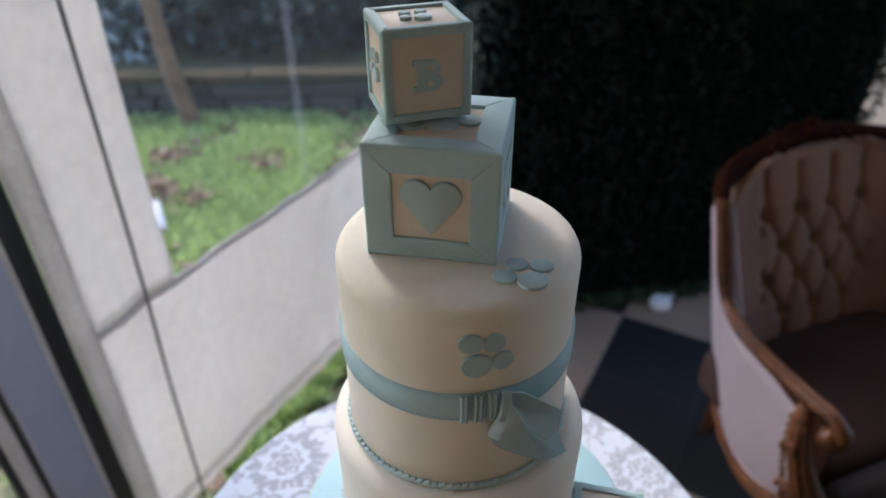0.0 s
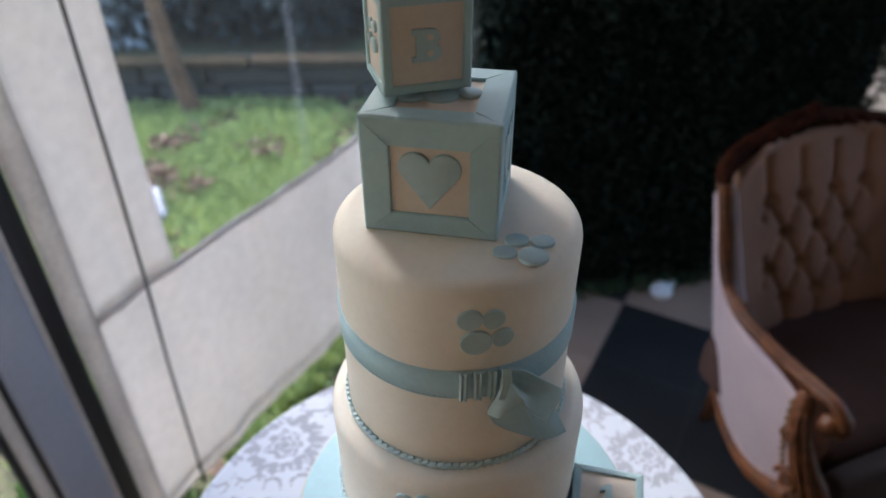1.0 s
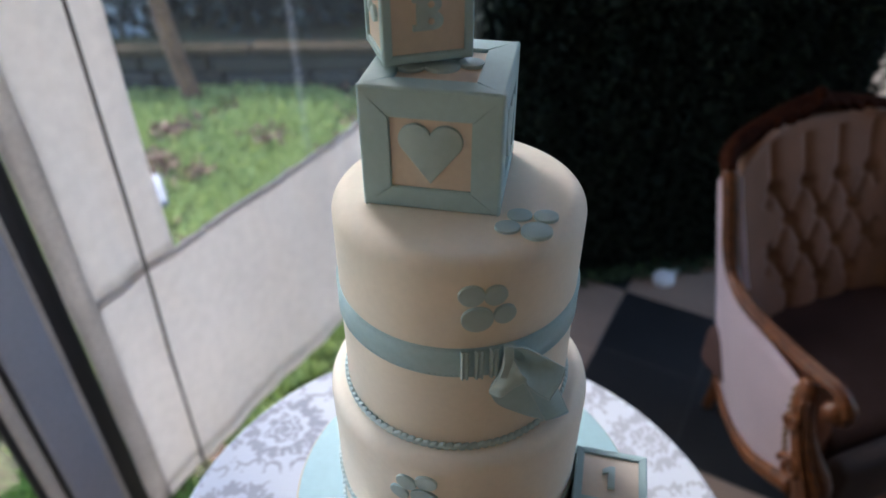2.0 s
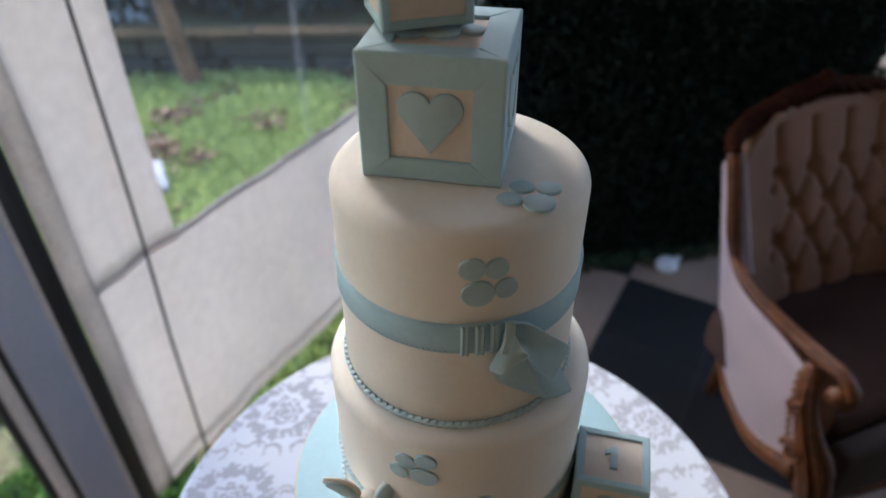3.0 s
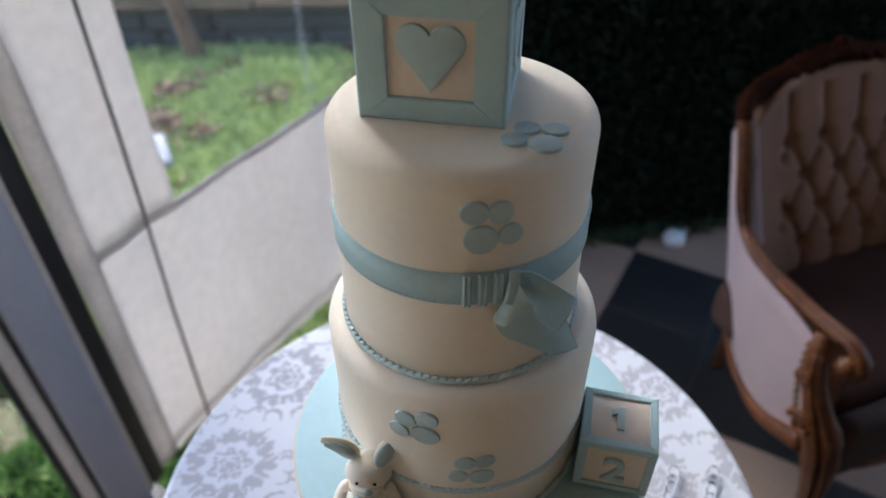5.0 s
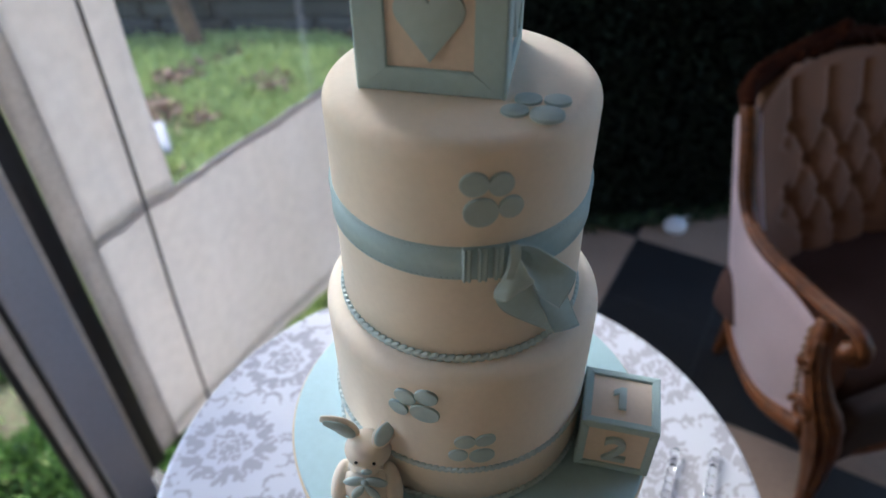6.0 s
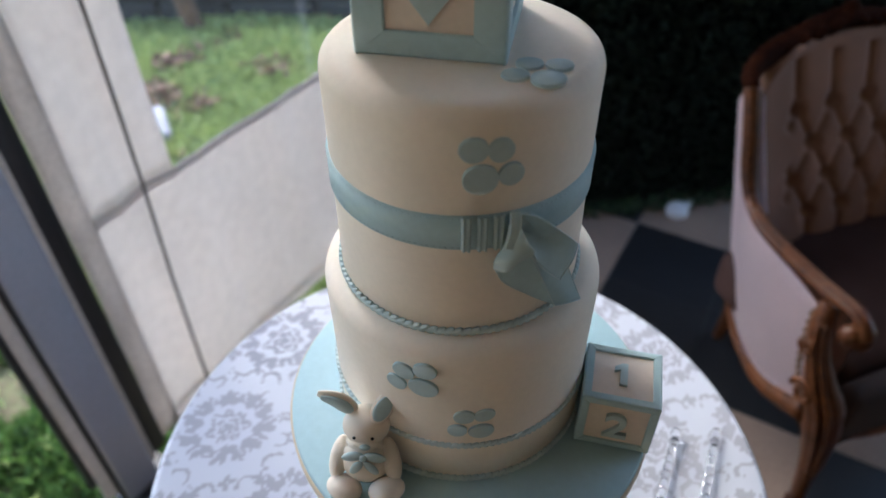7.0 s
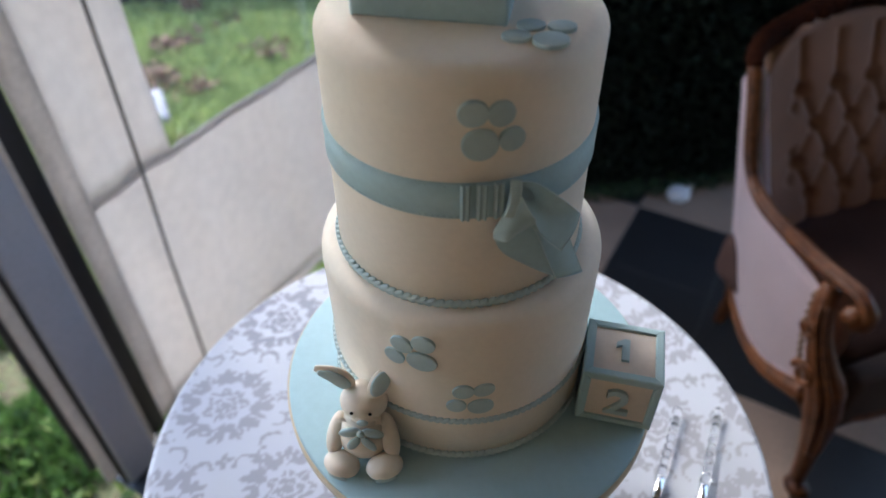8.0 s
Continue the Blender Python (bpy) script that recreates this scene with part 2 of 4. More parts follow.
def glyph(text, size, thick, bold=0.0):
    """One raised character as a bmesh, centred, in the xy plane."""
    cu = bpy.data.curves.new("glyph", "FONT")
    cu.body, cu.size, cu.extrude, cu.offset = text, size, thick / 2, bold
    cu.bevel_depth, cu.bevel_resolution, cu.resolution_u = thick * 0.25, 2, 6
    cu.align_x, cu.align_y = "CENTER", "CENTER"
    ob = new("glyph", cu)
    me = bpy.data.meshes.new_from_object(ob.evaluated_get(bpy.context.evaluated_depsgraph_get()))
    bm = bmesh.new()
    bm.from_mesh(me)
    bmesh.ops.remove_doubles(bm, verts=bm.verts, dist=1e-5)
    bpy.data.objects.remove(ob)
    bpy.data.curves.remove(cu)
    bpy.data.meshes.remove(me)
    lo = [min(v.co[i] for v in bm.verts) for i in range(3)]
    hi = [max(v.co[i] for v in bm.verts) for i in range(3)]
    bm.transform(Matrix.Translation((-(lo[0] + hi[0]) / 2, -(lo[1] + hi[1]) / 2, -lo[2])))
    return bm


def disc_outline(rx, ry, n=28, turn=0.0):
    c, s = math.cos(turn), math.sin(turn)
    return [(rx * math.cos(t) * c - ry * math.sin(t) * s, rx * math.cos(t) * s + ry * math.sin(t) * c)
            for t in (k * math.tau / n for k in range(n))]


# ---- the floor, in tiles of 30 cm, black and tan by fours ----
ALONG, ACROSS = Vector((0.5, 0.866, 0)), Vector((0.866, -0.5, 0))
TURN_WALL = Matrix(((0.866, 0.5, 0, 0), (-0.5, 0.866, 0, 0), (0, 0, 1, 0), (0, 0, 0, 1)))  # local x across, y along the tent wall


def floor():
    slab_ob = part("floor", box(3.86, 4.46, 0.10, 0.004, at=Matrix.Translation((1.02, 0.18, -0.108))), GROUT, at=TURN_WALL.copy(), smooth=False)
    tagged(slab_ob, "checkered floor of black and tan tiles laid in fours", "floor", kind="structure")
    tile = mesh_of(box(0.296, 0.296, 0.012, 0.003, 1, at=Matrix.Translation((0, 0, -0.012))), "tile", BLACK_TILE, False)
    tan = mesh_of(box(0.296, 0.296, 0.012, 0.003, 1, at=Matrix.Translation((0, 0, -0.012))), "tile", TAN_TILE, False)
    for i in range(-2, 11):
        for j in range(-11, 4):
            n, u = -0.31 + 0.295 * (i + 0.5), 1.21 + 0.295 * (j + 0.5)
            black = (i // 2 + j // 2) % 2 == 0
            part("tile", tile if black else tan, None, slab_ob, at=Matrix.Translation((n, u, 0)))


def tent():
    """The fabric wall with its clear window, cord, hems and post."""
    at = TURN_WALL @ Matrix.Translation((-1.0, 0, 0))
    wall = base("wall_tent", at, "pale marquee fabric wall with a clear vinyl window over a sewn seam", "tent wall", kind="structure")

    def cloth(name, u0, u1, z0, z1, mat, off=0.0, thick=0.003, wave=0.012, label=""):
        bm = bmesh.new()
        nu, nz = max(2, int((u1 - u0) / 0.02)), max(2, int((z1 - z0) / 0.03))
        grid = {}
        for side in (0, 1):
            for a in range(nu + 1):
                for b in range(nz + 1):
                    u, z = u0 + (u1 - u0) * a / nu, z0 + (z1 - z0) * b / nz
                    w = wave * (noise.noise(Vector((u * 5, z * 1.2, 0.3))) + 0.6 * noise.noise(Vector((u * 17 + z * 3, z * 1.5, 3))) + 0.25 * noise.noise(Vector((u * 40 - z * 9, z * 3, 8))))
                    grid[side, a, b] = bm.verts.new((off + w + (thick if side else 0), u, z))
        for a in range(nu):
            for b in range(nz):
                bm.faces.new([grid[0, a, b], grid[0, a + 1, b], grid[0, a + 1, b + 1], grid[0, a, b + 1]])
                bm.faces.new([grid[1, a, b], grid[1, a, b + 1], grid[1, a + 1, b + 1], grid[1, a + 1, b]])
        for a in range(nu):
            for b in (0, nz):
                bm.faces.new([grid[0, a, b], grid[0, a + 1, b], grid[1, a + 1, b], grid[1, a, b]])
        for b in range(nz):
            for a in (0, nu):
                bm.faces.new([grid[0, a, b], grid[0, a, b + 1], grid[1, a, b + 1], grid[1, a, b]])
        return part(name, bm, mat, wall, label)

    cloth("fabric_panel", 0.496, 0.69, 0.652, 2.06, TENT, wave=0.012, label="pale upright fabric strip")
    cloth("fabric_panel", 0.496, 1.62, 0.10, 0.651, TENT, wave=0.012, label="pale lower fabric panel")
    # The next two panels are unseen, added to hold back high sky light.
    cloth("fabric_panel", 0.496, 1.62, 2.062, 2.61, TENT, wave=0.008, label="added unseen fabric panel that cuts sky light over the window")
    cloth("fabric_panel", -0.66, 0.272, 1.50, 2.61, TENT, wave=0.008, label="added unseen fabric panel that cuts sky light from the side")
    cloth("fabric_hem", 0.449, 0.498, 0.07, 2.35, TENT_HEM, 0.004)
    cloth("seam_band", 0.496, 1.62, 0.634, 0.6535, TENT, 0.0032, 0.001)
    cloth("seam_band", 0.486, 1.62, 0.07, 0.105, TENT, 0.003)
    pane = cloth("vinyl_pane", 0.69, 1.62, 0.652, 2.06, VINYL, 0.0, 0.0012, 0.002, "slightly hazy clear vinyl window")
    pane.visible_shadow = False
    # A milkier upright strip on the pane.
    fold = cloth("vinyl_strip", 1.108, 1.130, 0.66, 2.06, TENT_FILM, 0.003, 0.001, 0.001, "whitish upright strip on the vinyl")
    fold.visible_shadow = False
    part("cord", tube([(0.014, 0.597, 0.06), (0.014, 0.602, 0.44), (0.013, 0.611, 0.65), (0.012, 0.616, 0.82), (0.012, 0.622, 1.2), (0.012, 0.626, 2.35)], 0.0035, 8), CORD, wall)

    post = base("tent_post", at, "grey anodised aluminium marquee post with black rubber seals", "tent post")
    part("profile", box(0.06, 0.084, 2.42, 0.010, 3, at=Matrix.Translation((0.0, 0.357, 0))), ALU, post)
    # Black strip in place of the shadow between cloth edge and profile.
    part("shade_strip", box(0.010, 0.007, 2.40, 0.001, 1, at=Matrix.Translation((0.020, 0.3115, 0.01))), RUBBER, post)
    part("seal", box(0.012, 0.035, 2.33, 0.002, 1, at=Matrix.Translation((0.012, 0.4285, 0.06))), RUBBER, post)
    part("seal", box(0.012, 0.012, 2.30, 0.002, 1, at=Matrix.Translation((0.012, 0.2760, 0.12))), RUBBER, post)
    part("cloth_edge", box(0.010, 0.025, 2.34, 0.002, 1, at=Matrix.Translation((0.014, 0.2955, 0.05))), TENT_HEM, post)
    part("cloth_edge", box(0.012, 0.010, 2.34, 0.002, 1, at=Matrix.Translation((0.016, 0.4045, 0.05))), TENT_HEM, post)
    part("foot_plate", box(0.13, 0.13, 0.012, 0.003, 1, at=Matrix.Translation((0, 0.375, -0.02))), RUBBER, post)


def enclosure():
    """Unseen roof and walls behind and beside the camera, added to shape light."""
    roof = part("ceiling", box(4.06, 4.70, 0.02, at=Matrix.Translation((0.98, 0.22, 2.62))), ROOF, at=TURN_WALL.copy(), smooth=False)
    tagged(roof, "added unseen dull brown roof that shades the inside", "ceiling", kind="structure")
    for name, n, u, wide, deep in (("wall_south", 1.0, -2.06, 4.0, 0.04), ("wall_east", 2.97, 0.2, 0.04, 4.46), ("wall_west", -1.0, -1.36, 0.04, 1.40)):
        w = part(name, box(wide, deep, 2.6, at=Matrix.Translation((n, u, 0))), DIM_WALL if name == "wall_east" else BOUNCE_WALL, at=TURN_WALL.copy(), smooth=False)
        tagged(w, "added unseen brown wall that dims the right side" if name == "wall_east" else "added unseen cream wall that fills and blocks light", "wall", kind="structure")
    w = part("wall_north", box(1.75, 0.01, 2.45, at=pose(2.15, 2.15, -0.05, 0, 0, 6)), TENT_HEM, smooth=False)
    tagged(w, "pale marquee fabric wall beyond the hedge", "tent wall", kind="structure")


# ---- loose leaves, shared by hedge, shrubs, grass ----
def leaf_cloud(places, length, width, rng, curl=0.3):
    """Many small pointed leaves as arrays of vertices and faces. places: (point, direction)."""
    verts, faces = [], []
    for p, d in places:
        d = Vector(d).normalized()
        side = d.cross(Vector((rng.uniform(-1, 1), rng.uniform(-1, 1), rng.uniform(-1, 1))))
        if side.length < 1e-3:
            continue
        side.normalize()
        n = side.cross(d)
        l, w = length * rng.uniform(0.6, 1.3), width * rng.uniform(0.7, 1.2)
        p = Vector(p)
        k = len(verts)
        verts += [p, p + d * l * 0.45 + side * w / 2 + n * l * curl * 0.2, p + d * l + n * l * curl * -0.3, p + d * l * 0.45 - side * w / 2 + n * l * curl * 0.2]
        faces += [(k, k + 1, k + 2), (k, k + 2, k + 3)]
    return verts, faces


def cloud_mesh(name, verts, faces, mat):
    me = bpy.data.meshes.new(name)
    me.from_pydata([tuple(v) for v in verts], [], faces)
    me.materials.append(mat)
    return me


def hedge():
    """The wall of dark artificial boxwood behind the cake."""
    rng = random.Random(5)
    turn = math.atan2(0.150, 1.0)
    at = pose(0.135, 1.718, 0, 0, 0, math.degrees(turn))
    wall = base("hedge_wall", at, "very dark green boxwood hedge wall standing on the floor", "hedge")
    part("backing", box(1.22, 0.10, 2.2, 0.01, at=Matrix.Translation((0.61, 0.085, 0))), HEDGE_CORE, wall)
    places = []
    for _ in range(15000):
        x, z = rng.uniform(-0.02, 1.24), rng.uniform(0.0, 1.55)
        y = 0.035 - 0.035 * abs(noise.noise(Vector((x * 9, z * 9, 1)))) - rng.uniform(0, 0.02)
        places.append(((x, y, z), (rng.gauss(0, 0.6), -1 + rng.gauss(0, 0.4), rng.gauss(0.2, 0.7))))
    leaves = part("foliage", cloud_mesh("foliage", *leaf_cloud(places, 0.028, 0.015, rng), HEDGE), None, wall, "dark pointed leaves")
    leaves["kind"] = "stuff"
    # low fringe of greener plants along its foot
    places = []
    for _ in range(900):
        x = rng.uniform(-0.3, 1.22)
        places.append(((x, rng.uniform(-0.03, 0.02), rng.uniform(0.0, 0.03)), (rng.gauss(0, 0.7), -0.5 + rng.gauss(0, 0.5), rng.uniform(0.1, 0.9))))
    tagged(new("groundcover", cloud_mesh("groundcover", *leaf_cloud(places, 0.035, 0.014, rng), GRASS_DIM)), "small dark green plants at the foot of the hedge", "plants", kind="stuff").matrix_basis = at


GRASS_DIM = material("dim_leaves", (0.07, 0.12, 0.05), 0.7, cell=1.0, second=(0.02, 0.04, 0.02))


def garden():
    rng = random.Random(8)
    ground = bmesh.new()
    # one sheet to the horizon, fine near the tent
    xs = [-400, -60, -12] + [-6 + 0.15 * k for k in range(54)] + [3, 12, 60, 400]
    ys = [-400, -60, -8, -3] + [-1 + 0.15 * k for k in range(46)] + [7, 14, 60, 400]
    grid = [[ground.verts.new((x, y, -0.16 + 0.025 * noise.noise(Vector((x * 1.6, y * 1.6, 0))) + (0.02 * noise.noise(Vector((x * 6, y * 6, 2)))))) for x in xs] for y in ys]
    for j in range(len(ys) - 1):
        for i in range(len(xs) - 1):
            ground.faces.new((grid[j][i], grid[j][i + 1], grid[j + 1][i + 1], grid[j + 1][i]))
    tagged(part("ground", ground, SOIL), "brown garden soil with thin grass", "ground", kind="structure")

    def patchy(x, y):
        return noise.noise(Vector((x * 1.7, y * 1.7, 7))) + 0.5 * noise.noise(Vector((x * 5, y * 5, 1)))

    places = []
    while len(places) < 42000:
        x, y = rng.uniform(-3.2, 0.6), rng.uniform(0.1, 3.68)
        n = 0.866 * x - 0.5 * y
        if n > -1.06 or (patchy(x, y) < -0.22 and rng.random() < 0.93) or x < -0.72 * y - 0.9 or (0.5 * x + 0.866 * y < 0.75 and n > -2.2 and rng.random() < 0.97):
            continue
        z = -0.165 + 0.025 * noise.noise(Vector((x * 1.6, y * 1.6, 0)))
        places.append(((x, y, z), (rng.gauss(0, 0.55), rng.gauss(0, 0.55), 1)))
    # Growth near the post, in a darker green than the lawn.
    near = []
    while len(near) < 9000:
        x, y = rng.uniform(-2.4, 0.3), rng.uniform(0.0, 1.6)
        n = 0.866 * x - 0.5 * y
        if n > -1.06 or n < -2.3 or 0.5 * x + 0.866 * y > 0.75 or patchy(x * 1.6, y * 1.6) < -0.1:
            continue
        near.append(((x, y, -0.165 + 0.025 * noise.noise(Vector((x * 1.6, y * 1.6, 0)))), (rng.gauss(0, 0.7), rng.gauss(0, 0.7), 1)))
    tagged(new("weeds", cloud_mesh("weeds", *leaf_cloud(near, 0.055, 0.016, rng, 0.7), GRASS_NEAR)), "darker green leafy growth on bare soil beside the tent post", "weeds", kind="stuff")
    tagged(new("lawn", cloud_mesh("lawn", *leaf_cloud(places, 0.062, 0.010, rng, 0.9), GRASS)), "patchy bright green lawn grass", "grass", kind="stuff")
    places = []
    while len(places) < 700:
        x, y = rng.uniform(-3.0, 0.4), rng.uniform(0.1, 3.7)
        if 0.866 * x - 0.5 * y > -1.05 or patchy(x, y) > -0.12:
            continue
        places.append(((x, y, -0.13), (rng.gauss(0, 1), rng.gauss(0, 1), 0.15)))
    for cx, cy, r, count in ((-1.30, 3.14, 0.07, 55), (-1.27, 2.80, 0.08, 60), (-0.83, 3.07, 0.08, 35), (-1.07, 2.70, 0.06, 24)):
        for _ in range(count):
            places.append(((cx + rng.gauss(0, r * 0.7), cy + rng.gauss(0, r * 0.5), -0.125 + rng.uniform(0, 0.02)), (rng.gauss(0, 1), rng.gauss(0, 1), 0.15)))
    tagged(new("fallen_leaves", cloud_mesh("fallen_leaves", *leaf_cloud(places, 0.06, 0.04, rng), LITTER)), "dry reddish leaves on the lawn", "leaves", kind="stuff")
    slab_ob = part("garden_slab", box(0.19, 0.25, 0.05, 0.012, at=pose(-1.255, 2.53, -0.15, 2, 1, 25)), PALE_STONE)
    tagged(slab_ob, "pale stone slab lying in the grass", "slab")

    # low retaining wall with a coping
    wall = base("garden_wall", pose(0, 3.82, -0.165), "low dark stone garden wall with a brown mossy coping", "garden wall")
    for row in range(2):
        x = -4.2 + 0.2 * row
        while x < 1.0:
            w = rng.uniform(0.28, 0.5)
            part("stone", box(w - 0.015, 0.22 + rng.uniform(-0.02, 0.02), 0.105, 0.018, 1, at=Matrix.Translation((x + w / 2, 0, 0.11 * row))), STONE, wall, smooth=False)
            x += w
    for k in range(7):
        part("coping", box(0.79, 0.13, 0.035, 0.012, 1, at=Matrix.Translation((-3.8 + 0.8 * k, -0.075, 0.222 + rng.uniform(-0.004, 0.004)))), COPING, wall, smooth=False)

    # dark shrubs behind the wall
    for cx, cy, r, mat, label, seed, count in (
            (-3.3, 5.0, 0.75, SHRUB, "dark green garden shrub behind the low wall", 1, 2600),
            (-2.3, 4.95, 0.70, SHRUB_PALE, "pale blue-green leafy shrub behind the low wall", 2, 1900),
            (-1.75, 5.2, 0.80, SHRUB, "dark green garden shrub behind the low wall", 3, 2600),
            (-0.9, 5.05, 0.75, SHRUB, "dark green garden shrub behind the low wall", 4, 2600),
            (-0.1, 5.1, 0.75, SHRUB, "dark green garden shrub behind the low wall", 6, 2600),
            (0.8, 5.1, 0.8, SHRUB, "dark green garden shrub behind the low wall", 7, 2400)):
        r2 = random.Random(seed)
        bush = base("shrub", pose(cx, cy, -0.18), label, "shrub", "shrubs behind the garden wall")
        stems = bmesh.new()
        for k in range(5):
            a = k * 1.3 + seed
            tube([(0.02 * math.cos(a), 0.02 * math.sin(a), 0), (0.2 * r * math.cos(a), 0.2 * r * math.sin(a), 0.5 * r), (0.5 * r * math.cos(a), 0.5 * r * math.sin(a), 1.1 * r)], [0.02, 0.014, 0.006], 6, bm=stems)
        part("stem", stems, BARK, bush)
        places = []
        for _ in range(count):
            d = Vector((r2.gauss(0, 1), r2.gauss(0, 1), r2.gauss(0, 1))).normalized()
            q = d * r * (0.55 + 0.45 * r2.random() + 0.25 * noise.noise(d * 3 + Vector((seed, 0, 0))))
            places.append(((q.x, q.y, 0.75 * r + 0.85 * q.z), d + Vector((r2.gauss(0, 0.6), r2.gauss(0, 0.6), r2.gauss(0, 0.6)))))
        places = [pl for pl in places if pl[0][2] > 0]
        part("leaves", cloud_mesh("leaves", *leaf_cloud(places, 0.11, 0.055, r2), mat), None, bush)
    tree = base("garden_tree", pose(-1.335, 3.58, -0.2), "slender brown garden tree trunk beside the low wall", "tree")
    part("trunk", tube(smooth_path([(0.03, 0, 0), (0, 0, 0.12), (-0.05, 0.0, 0.5), (-0.08, 0.02, 1.1), (-0.05, 0.02, 2.0), (0.02, 0, 3.0)]), [0.058 - 0.03 * min(1, k / 40) if k > 3 else 0.078 - 0.006 * k for k in range(41)], 12), BARK, tree)
    r3 = random.Random(3)
    for k in range(5):
        a = k * 1.26
        part("limb", tube(smooth_path([(-0.03, 0, 1.9 + 0.15 * k), (0.4 * math.cos(a), 0.4 * math.sin(a), 2.4 + 0.15 * k), (1.0 * math.cos(a), 1.0 * math.sin(a), 2.8 + 0.12 * k)], 4), [0.035 - 0.003 * j for j in range(9)], 7), BARK, tree)
    places = []
    for _ in range(3000):
        d = Vector((r3.gauss(0, 1), r3.gauss(0, 1), r3.gauss(0, 0.7))).normalized()
        q = d * (0.5 + 0.8 * r3.random())
        places.append(((q.x, q.y, 2.9 + q.z * 0.8), d))
    part("crown", cloud_mesh("crown", *leaf_cloud(places, 0.12, 0.06, r3), SHRUB), None, tree)
    # tall dark planting that closes the garden
    screen = bmesh.new()
    cols = [[screen.verts.new((-14 + 0.5 * i, 6.6 + 0.5 * noise.noise(Vector((i * 0.4, j * 0.5, 3))), -0.3 + 0.4 * j)) for j in range(8)] for i in range(40)]
    for i in range(39):
        for j in range(7):
            screen.faces.new((cols[i][j], cols[i + 1][j], cols[i + 1][j + 1], cols[i][j + 1]))
    tagged(part("backdrop", screen, SHRUB_FAR), "dark distant planting", "backdrop", kind="structure")


SHRUB_FAR = material("dark_planting", (0.035, 0.045, 0.038), 0.8, tone=0.3, fine=9, broad=1.5, bump=0.8, depth=0.1)

# ---- table, cloth, stand ----
TABLE_X, TABLE_Y, TABLE_Z, TABLE_R = 0.012, 0.372, 0.79, 0.302
CAKE_X, CAKE_Y = 0.0125, 0.350
BOARD_Z, SHELF_Z, TOP_Z = 0.959, 1.096, 1.247
R_LOW, R_UP = 0.0945, 0.0788


def damask_print(xs, ys):
    """The strength of the grey print at each place: rosettes in wreaths of lobed leaves, with scrolls between, in a half drop."""
    W, H = 0.140, 0.250
    wx = 0.0016 * np.sin(95 * xs + 40 * ys) + 0.0010 * np.sin(210 * ys - 70 * xs)
    wy = 0.0016 * np.sin(88 * ys - 52 * xs + 1) + 0.0010 * np.sin(190 * xs + 60 * ys)
    xs, ys = xs + wx, ys + wy
    x = np.abs((xs / W + 0.5) % 1.0 - 0.5) * W

    def wreath(cx, cy):
        dx, dy = x - cx, ((ys - cy) / H + 0.5) % 1.0 * H - H / 2
        r, t = np.hypot(dx, dy * 1.10), np.arctan2(dx, dy)
        lobes = np.abs(np.cos(5.5 * t))
        edge = 0.046 + 0.010 * lobes ** 0.7 + 0.003 * np.cos(27 * t)
        ring = (r < edge) & (r > 0.035 + 0.003 * np.cos(11 * t + 1.2))
        cut = (np.abs(np.sin(5.5 * t + 38 * (r - 0.035))) < 0.16) & (r > 0.039)
        eye = (np.hypot(r - 0.046, 0.045 * (((t * 5.5 / math.pi) % 1.0) - 0.5) * math.pi / 5.5) < 0.0026)
        rose = (r < 0.025 + 0.004 * np.cos(7 * t)) & (np.abs(r - 0.0165 - 0.0025 * np.cos(5 * t + 2)) > 0.0017) & (np.abs(r - 0.0085) > 0.0012)
        return (ring & ~cut & ~eye) | (rose & ~((np.abs(np.sin(3.5 * t)) < 0.13) & (r > 0.010)))

    a = wreath(0.0, 0.0) | wreath(W / 2, H / 2)

    def stroke(cx, cy, r0, t0, t1, wide, curl=0.35):
        dx, dy = x - cx, ((ys - cy) / H + 0.5) % 1.0 * H - H / 2
        r, t = np.hypot(dx, dy), np.arctan2(dy, dx)
        tt = (t - t0) % math.tau
        f = np.clip(tt / (t1 - t0), 0, 1)
        end = r0 * (1 - curl)
        return ((tt < t1 - t0) & (np.abs(r - r0 * (1 - curl * f)) < wide * (0.25 + np.sin(math.pi * f)))) | (np.hypot(dx - end * math.cos(t1), dy - end * math.sin(t1)) < wide * 1.25)

    def sprig(cx, cy, size, turn):
        dx, dy = x - cx, ((ys - cy) / H + 0.5) % 1.0 * H - H / 2
        r, t = np.hypot(dx, dy), np.arctan2(dy, dx) + turn
        return (r < size * (0.35 + 0.65 * np.abs(np.cos(2 * t)) ** 1.5)) & (r > size * 0.14)

    for args in ((0.020, 0.094, 0.020, -2.9, 1.5, 0.0022), (0.050, 0.058, 0.015, -0.6, 3.3, 0.0020), (0.046, 0.030, 0.012, 1.2, 5.2, 0.0018),
                 (0.022, -0.088, 0.019, -1.6, 2.9, 0.0022), (0.052, -0.062, 0.014, 0.4, 4.0, 0.0020), (0.062, -0.030, 0.010, -2.6, 1.4, 0.0018), (0.012, 0.070, 0.009, 1.0, 4.6, 0.0016)):
        a |= stroke(*args)
    for args in ((0.036, 0.077, 0.010, 0.2), (0.0, 0.112, 0.012, 0.0), (0.064, -0.002, 0.008, 0.4), (0.036, -0.078, 0.009, 0.7), (0.0, -0.075, 0.010, 0.0)):
        a |= sprig(*args)
    return a.astype(float)


